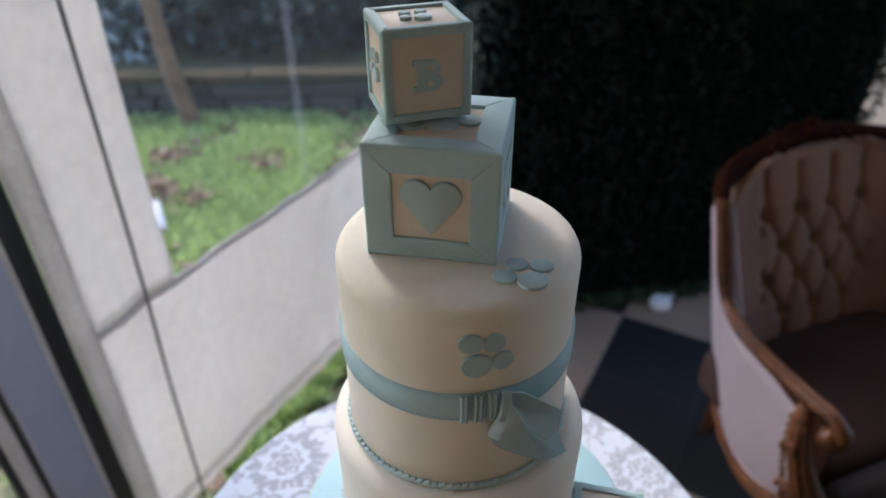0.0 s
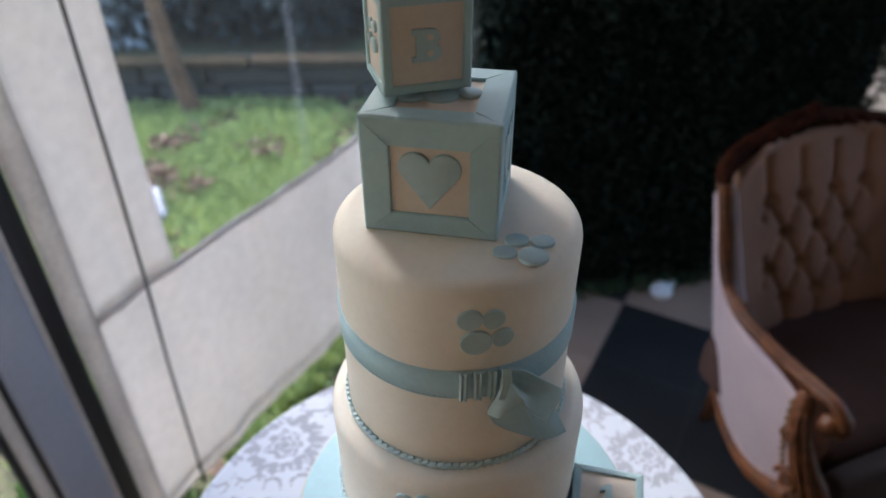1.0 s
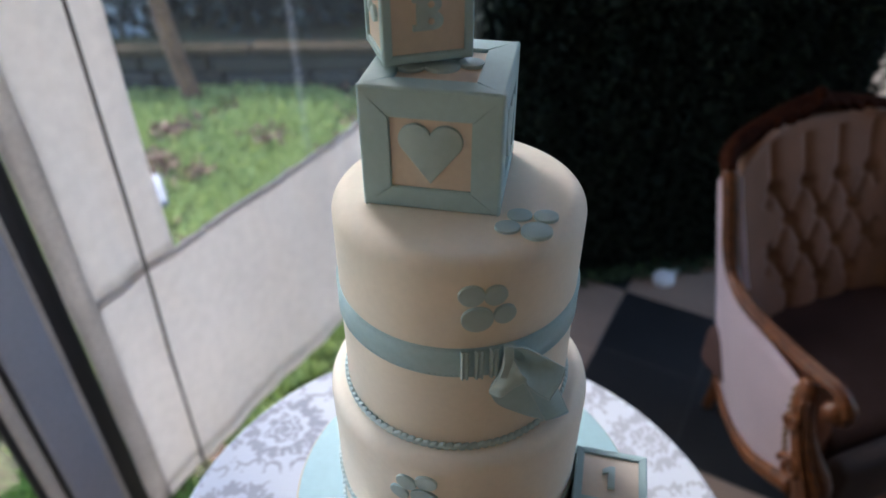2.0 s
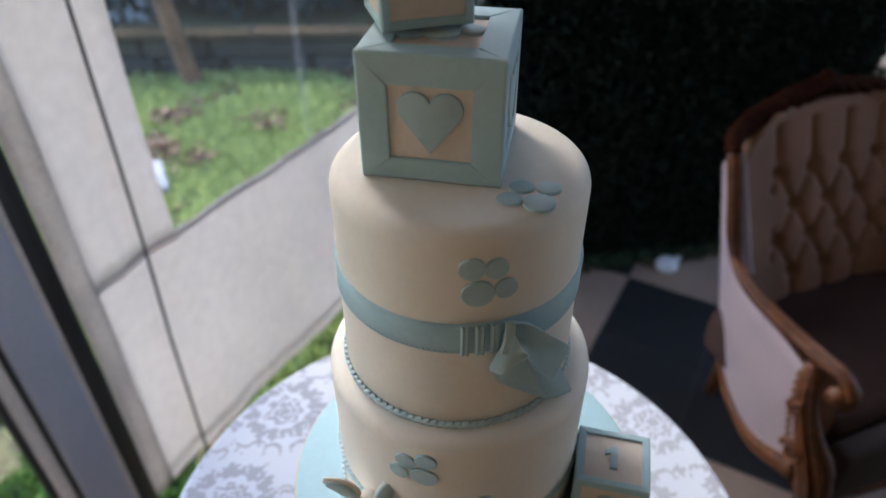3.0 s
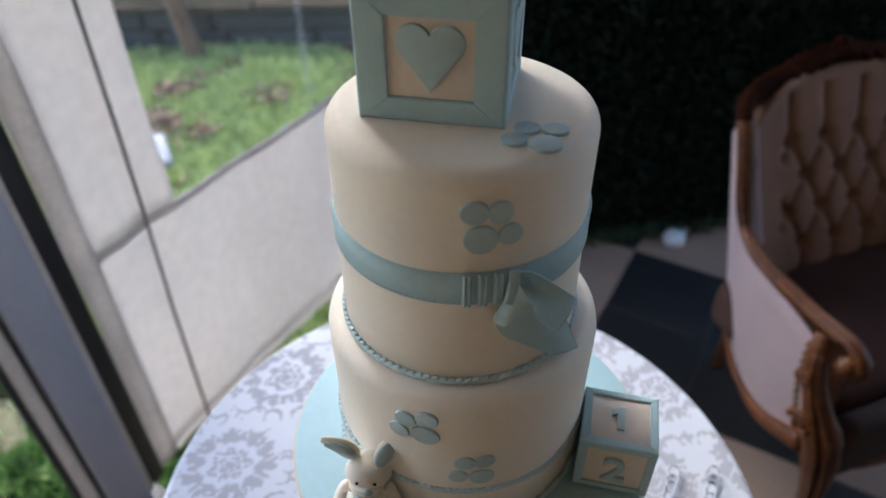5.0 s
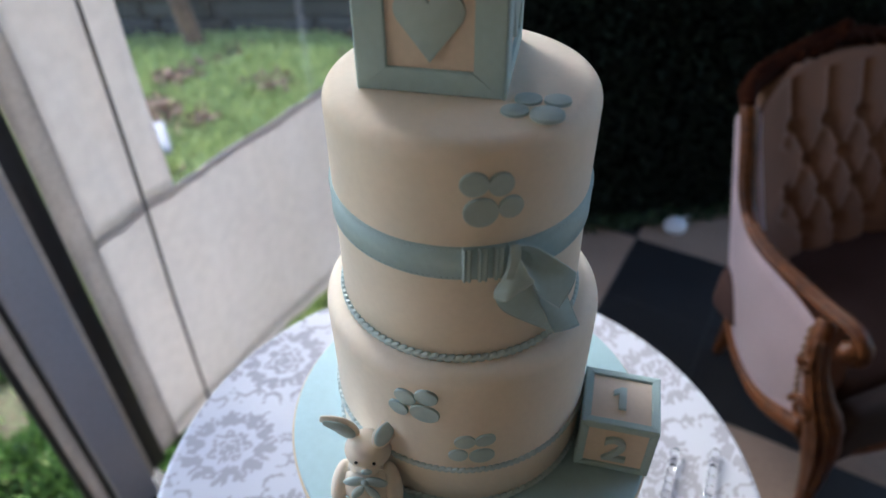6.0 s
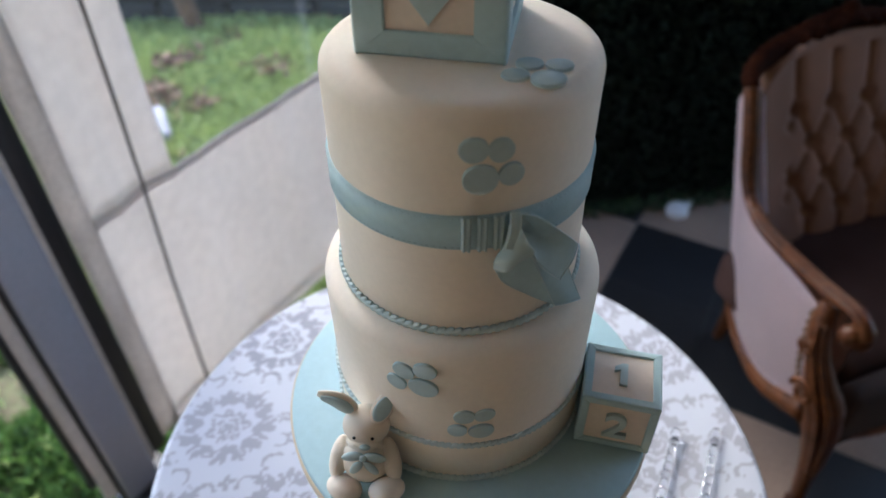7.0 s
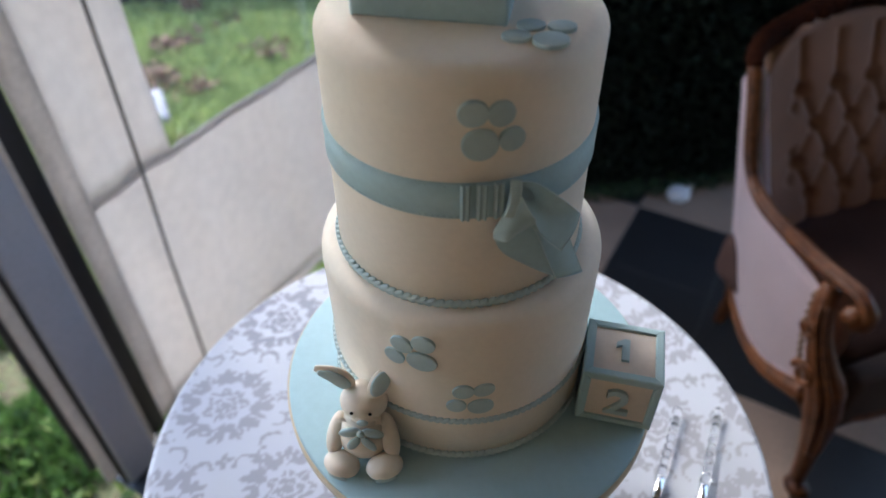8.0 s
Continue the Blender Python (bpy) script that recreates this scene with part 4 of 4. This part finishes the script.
def rabbit():
    """A small sitting sugar rabbit, one mesh."""
    bm = bmesh.new()

    def egg(x, y, z, rx, ry, rz, slot=0, rot=(0, 0, 0)):
        ball(1, pose(x, y, z, *rot) @ Matrix.Diagonal((rx, ry, rz, 1)), bm, 22, 14, slot)

    egg(0, -0.010, 0.0215, 0.0178, 0.0168, 0.0230)
    egg(0, -0.008, 0.0350, 0.0130, 0.0120, 0.0140)
    egg(0.001, -0.002, 0.0490, 0.0160, 0.0148, 0.0142)
    egg(0.002, -0.0132, 0.0440, 0.0096, 0.0054, 0.0050)
    egg(0.002, -0.0186, 0.0455, 0.0038, 0.0018, 0.0026, 1)
    for s in (-1, 1):
        egg(s * 0.0145 + 0.001, -0.0285, 0.0082, 0.0128, 0.0100, 0.0082, 0, (0, s * -6, s * 20))
        egg(s * 0.0165 + 0.001, -0.0368, 0.0048, 0.0076, 0.0014, 0.0032, 1, (0, 0, s * 20))
        egg(s * 0.0178, -0.0135, 0.0235, 0.0066, 0.0078, 0.0185, 0, (-24, s * -12, 0))
        egg(s * 0.0060 + 0.001, -0.0156, 0.0518, 0.0012, 0.0010, 0.0013, 2)
        for k in range(3):
            tube([(s * 0.0095, -0.0160, 0.0425 + 0.0014 * k), (s * 0.0165, -0.0172, 0.0420 + 0.0024 * k)], 0.0003, 5, bm=bm)

    def ear(root, mid, tip, w, slot):
        pts = smooth_path([root, mid, tip], 8)
        m = len(pts)
        rad = [0.30 * w * (0.30 + 0.85 * math.sin(math.pi * ((k + 0.8) / (m + 0.6)) ** 0.8)) for k in range(m)]
        first = len(bm.faces)
        tube(pts, rad, 14, flat=3.3, bm=bm)
        bm.faces.ensure_lookup_table()
        for f in bm.faces[first:]:
            f.material_index = slot

    ear((-0.0075, 0.0010, 0.0600), (-0.0155, 0.0020, 0.0710), (-0.0300, 0.0030, 0.0755), 0.0072, 0)
    ear((-0.0088, -0.0016, 0.0615), (-0.0158, -0.0010, 0.0704), (-0.0276, 0.0004, 0.0744), 0.0054, 1)
    egg(0.0132, -0.0020, 0.0690, 0.0072, 0.0028, 0.0122, 0, (-32, 30, 0))
    egg(0.0136, -0.0044, 0.0712, 0.0056, 0.0016, 0.0098, 1, (-32, 30, 0))
    # neck bow
    for s in (-1, 1):
        egg(s * 0.0074 + 0.001, -0.0215, 0.0378, 0.0078, 0.0028, 0.0040, 1, (0, s * 16, 0))
        egg(s * 0.0050 + 0.001, -0.0255, 0.0305, 0.0034, 0.0016, 0.0086, 1, (0, s * -26, 0))
    egg(0.001, -0.0232, 0.0388, 0.0028, 0.0024, 0.0030, 1)
    ob = part("sugar_rabbit", bm, [IVORY, BLUE_PALE, BLACK_SUGAR])
    ob.matrix_basis = pose(-0.0550, 0.2712, BOARD_Z + 0.0002, 0, 0, -4) @ Matrix.Diagonal((1.02, 0.965, 0.965, 1))
    tagged(ob, "ivory sugar rabbit with blue ears, on the cake board", "figurine", "")


def cutlery():
    """Cake knife and server with clear faceted handles and steel ferrules, lying on the cloth."""
    for name, hx, hy, fx, fy, label in (("cake_server", 0.2375, 0.398, 0.203, 0.326, "cake server with a clear acrylic handle lying on the tablecloth"),
                                        ("cake_knife", 0.2785, 0.397, 0.2415, 0.318, "cake knife with a clear acrylic handle lying on the tablecloth")):
        top, low = Vector((hx, hy, TABLE_Z + 0.0065)), Vector((fx, fy, TABLE_Z + 0.0065))
        d = (low - top).normalized()
        yaw = math.degrees(math.atan2(d.y, d.x))
        length = (low - top).length
        ob = base(name, pose(top.x, top.y, TABLE_Z + 0.0065, 0, 0, yaw), label, "cutlery", "cake serving set")
        lie = pose(0, 0, 0, 0, 90, 0)
        rings = [(0.0005, -0.006), (0.0045, -0.004), (0.0062, 0.0), (0.0045, 0.005), (0.0032, 0.007), (0.0052, 0.011), (0.0034, 0.015)] + [(0.0046 if k % 2 else 0.0033, 0.019 + (length - 0.031) * k / 10) for k in range(11)] + [(0.0036, length - 0.010), (0.0050, length - 0.005), (0.0040, length)]
        bm = lathe(rings, 10)
        bm.transform(lie)
        part("handle", bm, CRYSTAL, ob, "clear faceted acrylic handle", smooth=False)
        bm = lathe([(0.0040, length + 0.0004), (0.0047, length + 0.002), (0.0047, length + 0.018), (0.0035, length + 0.022)], 20)
        bm.transform(lie)
        part("ferrule", bm, SILVER, ob, "polished steel ferrule")
        L = length + 0.022
        out = [(L, -0.003), (L + 0.03, -0.004), (L + 0.05, -0.018), (L + 0.10, -0.021), (L + 0.135, 0.0), (L + 0.10, 0.021), (L + 0.05, 0.018), (L + 0.03, 0.004), (L, 0.003)] if name == "cake_server" else \
              [(L, -0.003), (L + 0.01, -0.010), (L + 0.15, -0.010), (L + 0.18, 0.004), (L + 0.17, 0.010), (L + 0.01, 0.010), (L, 0.003)]
        bm = slab(out, 0.0014, 0.0)
        bm.transform(Matrix.Translation((0, 0, -0.003)))
        part("blade", bm, SILVER, ob, smooth=False)


# ---- the armchair ----
def armchair():
    """A carved walnut armchair with a buttoned velvet back."""
    ob = base("armchair", pose(0.948, 1.111, 0, 0, 0, 20), "carved walnut armchair with buttoned taupe velvet back and pink-grey sides", "armchair")

    def back_y(z):
        return 0.135 + (z - 0.40) * 0.37

    # buttoned back: deep round dimples, shallow creases between them, channels above the top row
    dx, dz, top_row = 0.0935, 0.0740, 0.668
    buttons = [(x * dx, top_row - row * dz) for row in range(4) for x in ((-1.5, -0.5, 0.5, 1.5) if row % 2 == 0 else (-1, 0, 1))]
    nx, nz = 120, 110

    def half(z):
        side = 0.206 + 0.050 * min(1.0, max(0.0, (z - 0.37) / 0.26))
        return side if z < 0.70 else side * (0.25 + 0.75 * math.sqrt(max(0.0, 1 - ((z - 0.70) / 0.11) ** 2)))

    def plain(x, z):
        s = min(1.0, abs(x) / half(z))
        return back_y(z) - 0.030 * math.sqrt(1 - s * s) - 0.045 * s ** 4

    def crease(x, z):
        deep = 0.0
        for bx, bz in buttons:
            ax, az = x - bx, z - bz
            rr = ax * ax + az * az
            if rr > 0.012:
                continue
            dim = 0.036 * math.exp(-rr / 0.00026)
            for sx, sz in ((1, 1), (1, -1), (-1, 1), (-1, -1)):
                fx, fz = sx * dx / 2, sz * dz
                ln = math.hypot(fx, fz)
                t = (ax * fx + az * fz) / ln
                low_end = bz - top_row < -2.5 * dz and sz < 0
                if 0 <= t <= ln * 0.5 and not (bz == top_row and sz > 0) and not low_end:
                    off = (ax * fz - az * fx) / ln
                    dim = max(dim, 0.0140 * math.exp(-abs(off) / 0.0085))
            if (bz == top_row and az > 0) or (bz < top_row - 2.5 * dz and az < 0):
                off = abs(ax - bx * az * 0.5)
                dim = max(dim, 0.0150 * math.exp(-off / 0.009))
            deep = max(deep, dim)
        return deep

    bm = bmesh.new()
    grid = []
    for j in range(nz + 1):
        z = 0.36 + (0.80 - 0.36) * j / nz
        w = half(z)
        grid.append([bm.verts.new((w * (-1 + 2 * i / nx), plain(w * (-1 + 2 * i / nx), z) + crease(w * (-1 + 2 * i / nx), z), z)) for i in range(nx + 1)])
    for j in range(nz):
        for i in range(nx):
            bm.faces.new((grid[j][i], grid[j][i + 1], grid[j + 1][i + 1], grid[j + 1][i]))
    edge = [grid[0][i] for i in range(nx + 1)] + [grid[j][nx] for j in range(1, nz + 1)] + [grid[nz][i] for i in range(nx - 1, -1, -1)] + [grid[j][0] for j in range(nz - 1, 0, -1)]
    rear = [bm.verts.new((v.co.x * 0.93, back_y(v.co.z) + 0.022, v.co.z)) for v in edge]
    k = len(edge)
    for i in range(k):
        bm.faces.new((edge[i], edge[(i + 1) % k], rear[(i + 1) % k], rear[i]))
    bm.faces.new(rear[::-1])
    backrest = part("backrest", bm, VELVET, ob, "deep-buttoned taupe velvet back")
    for x, z in buttons:
        part("button", ball(0.0085, pose(x, plain(x, z) + 0.030, z) @ Matrix.Diagonal((1, 0.6, 1, 1)), None, 10, 8), VELVET, backrest)

    def ruled(one, two, bulge, thick, s, n=8):
        """A padded sheet between two curves."""
        bm = bmesh.new()
        cols = []
        for a, b in zip(smooth_path(one, 6), smooth_path(two, 6)):
            cols.append([bm.verts.new((s * (a.x + (b.x - a.x) * t + bulge[0] * math.sin(math.pi * t)), a.y + (b.y - a.y) * t + bulge[1] * math.sin(math.pi * t), a.z + (b.z - a.z) * t + bulge[2] * math.sin(math.pi * t))) for t in (k / n for k in range(n + 1))])
        for c, d in zip(cols, cols[1:]):
            for i in range(n):
                bm.faces.new((c[i], d[i], d[i + 1], c[i + 1]))
        bmesh.ops.solidify(bm, geom=bm.faces[:], thickness=thick)
        return bm

    for s in (-1, 1):
        # inside of the arm, down to the seat
        part("arm_lining", ruled([(0.350, -0.215, 0.545), (0.345, -0.05, 0.545), (0.335, 0.035, 0.550), (0.318, 0.080, 0.575)],
                                 [(0.300, -0.215, 0.36), (0.285, -0.05, 0.36), (0.245, 0.04, 0.37), (0.175, 0.085, 0.40)], (0, -0.012, 0.010), 0.012, s), VELVET, ob)
        # pale roll from the stile to the buttoned back
        part("wing_roll", ruled([(0.303, 0.180, 0.765), (0.308, 0.140, 0.690), (0.310, 0.108, 0.625), (0.308, 0.078, 0.560), (0.285, 0.045, 0.480)],
                                [(0.270, 0.190, 0.750), (0.271, 0.164, 0.690), (0.268, 0.134, 0.625), (0.256, 0.102, 0.530), (0.222, 0.066, 0.420)], (0.004, -0.016, 0.0), 0.014, s, 10), SIDE_CLOTH, ob, "padded pale roll along the wing")
        # outer side panel, bowed, wrapping to the rear edge
        part("side_panel", ruled([(0.372, -0.185, 0.530), (0.364, -0.10, 0.543), (0.356, -0.02, 0.547), (0.342, 0.04, 0.555), (0.328, 0.085, 0.575), (0.324, 0.115, 0.640), (0.320, 0.145, 0.705), (0.312, 0.182, 0.770)],
                                 [(0.368, -0.225, 0.320), (0.360, -0.145, 0.275), (0.335, -0.065, 0.250), (0.296, 0.023, 0.240), (0.240, 0.125, 0.240), (0.256, 0.145, 0.345), (0.252, 0.195, 0.480), (0.247, 0.268, 0.680)], (0.010, 0, 0), 0.010, s), SIDE_CLOTH, ob, "smooth pink-grey upholstered side")
        # arm: rail with a scroll at its end
        arm = [(s * 0.312, 0.182, 0.770), (s * 0.318, 0.150, 0.705), (s * 0.321, 0.120, 0.630), (s * 0.327, 0.085, 0.582), (s * 0.345, 0.035, 0.568), (s * 0.355, -0.02, 0.564), (s * 0.356, -0.082, 0.561), (s * 0.358, -0.140, 0.561),
               (s * 0.363, -0.192, 0.568), (s * 0.367, -0.234, 0.572), (s * 0.369, -0.260, 0.557), (s * 0.369, -0.264, 0.534), (s * 0.369, -0.248, 0.520), (s * 0.369, -0.229, 0.526), (s * 0.369, -0.227, 0.541)]
        pts = smooth_path(arm, 6)
        rad = [0.0175 - 0.003 * max(0, min(1, (k - 14) / 8)) if k < 62 else 0.0145 * (1 - 0.5 * (k - 62) / (len(pts) - 62)) for k in range(len(pts))]
        arm_ob = part("arm", tube(pts, rad, 12, flat=0.8), WOOD, ob, "carved walnut arm ending in a scroll")
        for off in (-0.009, 0.0, 0.009):
            part("reed", tube([(p.x + off, p.y, p.z + 0.0105 - 40 * off * off) for p in pts[22:62]], 0.0042, 7), WOOD, arm_ob)
        part("scroll_boss", tube([(s * 0.346, -0.246, 0.542), (s * 0.396, -0.246, 0.542)], [0.020, 0.016], 14), WOOD, arm_ob)
        # arm post and cabriole front leg
        post = [(s * 0.364, -0.180, 0.548), (s * 0.378, -0.192, 0.51), (s * 0.386, -0.217, 0.46), (s * 0.384, -0.246, 0.41), (s * 0.376, -0.265, 0.37), (s * 0.362, -0.275, 0.30), (s * 0.345, -0.278, 0.22), (s * 0.328, -0.278, 0.13), (s * 0.314, -0.278, 0.05), (s * 0.310, -0.283, 0.012)]
        pts = smooth_path(post, 6)
        prof = [0.017, 0.020, 0.021, 0.027, 0.034, 0.033, 0.025, 0.018, 0.015, 0.019]
        rad = [prof[min(k // 6, 8)] + (prof[min(k // 6 + 1, 9)] - prof[min(k // 6, 8)]) * (k % 6) / 6 for k in range(len(pts))]
        leg = part("front_leg", tube(pts, rad, 12), WOOD, ob, "carved walnut cabriole leg rising to the arm")
        for ang in (-0.9, 0.0, 0.9):
            line = [(p.x + s * r * 0.93 * math.cos(ang), p.y - r * 0.93 * math.sin(ang + 0.6), p.z) for p, r in list(zip(pts, rad))[4:40]]
            part("carving", tube(line, [0.0035 + 0.003 * math.sin(math.pi * k / 35) for k in range(36)], 7), WOOD, leg)
        for cy, cz, r0, turns, sense in ((-0.238, 0.395, 0.026, 1.6, 1), (-0.205, 0.480, 0.016, 1.4, -1)):
            line = [(s * (0.414 - 0.10 * abs(cz - 0.40)), cy + r0 * (1 - 0.75 * k / 30) * math.cos(sense * k / 30 * turns * math.tau), cz + r0 * (1 - 0.75 * k / 30) * math.sin(sense * k / 30 * turns * math.tau)) for k in range(31)]
            part("volute", tube(line, [0.0065 - 0.003 * k / 30 for k in range(31)], 7), WOOD, leg)
        part("foot", ball(0.024, pose(s * 0.314, -0.288, 0.021) @ Matrix.Diagonal((1, 1.25, 0.85, 1)), None, 14, 10), WOOD, leg)
        # rear leg
        part("rear_leg", tube(smooth_path([(s * 0.215, 0.120, 0.245), (s * 0.185, 0.145, 0.12), (s * 0.157, 0.180, 0.0)], 5), [0.024 - 0.0010 * k for k in range(11)], 10), WOOD, ob)
        # lower side rail, swept
        rail = smooth_path([(s * 0.374, -0.240, 0.318), (s * 0.362, -0.145, 0.268), (s * 0.338, -0.065, 0.243), (s * 0.299, 0.023, 0.232), (s * 0.240, 0.122, 0.232)], 6)
        part("side_rail", tube(rail, [0.022 - 0.012 * min(1, k / 14) for k in range(len(rail))], 10), WOOD, ob)
        # braid along the post
        nail = bmesh.new()
        for k in range(26):
            t = k / 25
            z = 0.530 - 0.200 * t
            ball(0.0052, pose(s * (0.383 + 0.016 * math.sin(math.pi * t) - 0.008 * t), -0.172 - 0.050 * t + 0.004 * (k % 2), z), nail, 7, 5)
        part("braid", nail, GALLOON, ob, "beaded braid along the side panel")["kind"] = "stuff"

    # crest rail over the back, in walnut darkened to stand for shade
    half_crest = [(0.310, 0.182, 0.768), (0.298, 0.205, 0.772), (0.262, 0.238, 0.776), (0.21, 0.262, 0.783), (0.12, 0.284, 0.795), (0.05, 0.296, 0.804)]
    crest = smooth_path([(-x, y, z) for x, y, z in half_crest] + [(0, 0.300, 0.808)] + half_crest[::-1], 6)
    m = len(crest)
    crest_ob = part("crest_rail", tube(crest, [0.013 + 0.015 * math.sin(math.pi * k / (m - 1)) for k in range(m)], 12), WOOD_SHADED, ob, "carved walnut crest rail, its shade put into the colour")
    for sgn in (-1, 1):
        for k, (x, z, r) in enumerate(((0.018, 0.820, 0.022), (0.055, 0.812, 0.020), (0.095, 0.804, 0.018), (0.14, 0.798, 0.016), (0.185, 0.790, 0.014))):
            part("carved_leaf", ball(1, pose(sgn * x, 0.279 - 0.10 * x, z, 0, sgn * (20 + 8 * k), 0) @ Matrix.Diagonal((r * 1.5, 0.020, r * 0.62, 1)), None, 12, 8), WOOD_SHADED, crest_ob)
    part("finial", ball(1, pose(0, 0.290, 0.833) @ Matrix.Diagonal((0.022, 0.016, 0.022, 1)), None, 12, 8), WOOD_SHADED, crest_ob)
    # outside back
    bm = bmesh.new()
    cols = []
    for k in range(17):
        s = -1 + 2 * k / 16
        cols.append([bm.verts.new((s * (0.205 + 0.035 * min(1, j / 4)), 0.010 + 0.37 * z - 0.010 * abs(s) ** 3 + (0.03 if j == 0 else 0), z)) for j, z in ((j, 0.235 + j * (0.53 - 0.07 * abs(s) ** 3) / 9) for j in range(10))])
    for c, d in zip(cols, cols[1:]):
        for i in range(9):
            bm.faces.new((c[i], d[i], d[i + 1], c[i + 1]))
    bmesh.ops.solidify(bm, geom=bm.faces[:], thickness=0.012)
    part("outside_back", bm, SIDE_CLOTH, ob)
    # seat, front rail
    seat = box(0.60, 0.37, 0.13, 0.035, 4, at=Matrix.Translation((0, -0.040, 0.262)))
    for v in seat.verts:
        if v.co.z > 0.37:
            v.co.z += 0.022 * max(0, 1 - (v.co.x / 0.3) ** 2) * max(0, 1 - ((v.co.y + 0.035) / 0.18) ** 2)
    part("seat", seat, VELVET_SHADED, ob, "plump taupe velvet seat")
    front = smooth_path([(-0.35, -0.240, 0.285), (-0.24, -0.260, 0.225), (-0.1, -0.268, 0.198), (0, -0.270, 0.186), (0.1, -0.268, 0.198), (0.24, -0.260, 0.225), (0.35, -0.240, 0.285)], 6)
    part("front_rail", tube(front, [0.028 - 0.010 * math.sin(math.pi * k / 36) for k in range(37)], 10), WOOD, ob)
    part("rear_rail", tube([(-0.16, 0.160, 0.222), (0.16, 0.160, 0.222)], 0.02, 10), WOOD, ob)
    part("front_skirt", box(0.62, 0.050, 0.165, 0.020, 3, at=Matrix.Translation((0, -0.255, 0.205))), BROWN_CLOTH, ob, "dark brown band under the seat")


def small_things():
    ob = base("garden_spotlight", pose(0.765, 1.755, 0.0, 0, 0, 30), "small white plastic spotlight on the floor by the hedge", "spotlight")
    part("body", lathe([(0.030, 0.0), (0.036, 0.006), (0.036, 0.022), (0.026, 0.034), (0.010, 0.038)], 24), WHITE_PLASTIC, ob)
    part("stem", tube([(0.02, 0, 0.015), (0.075, 0.01, 0.012)], 0.011, 10), WHITE_PLASTIC, ob)


floor()
tent()
enclosure()
table_and_cloth()
cake()
blocks()
rabbit()
cutlery()
armchair()
small_things()
hedge()
garden()
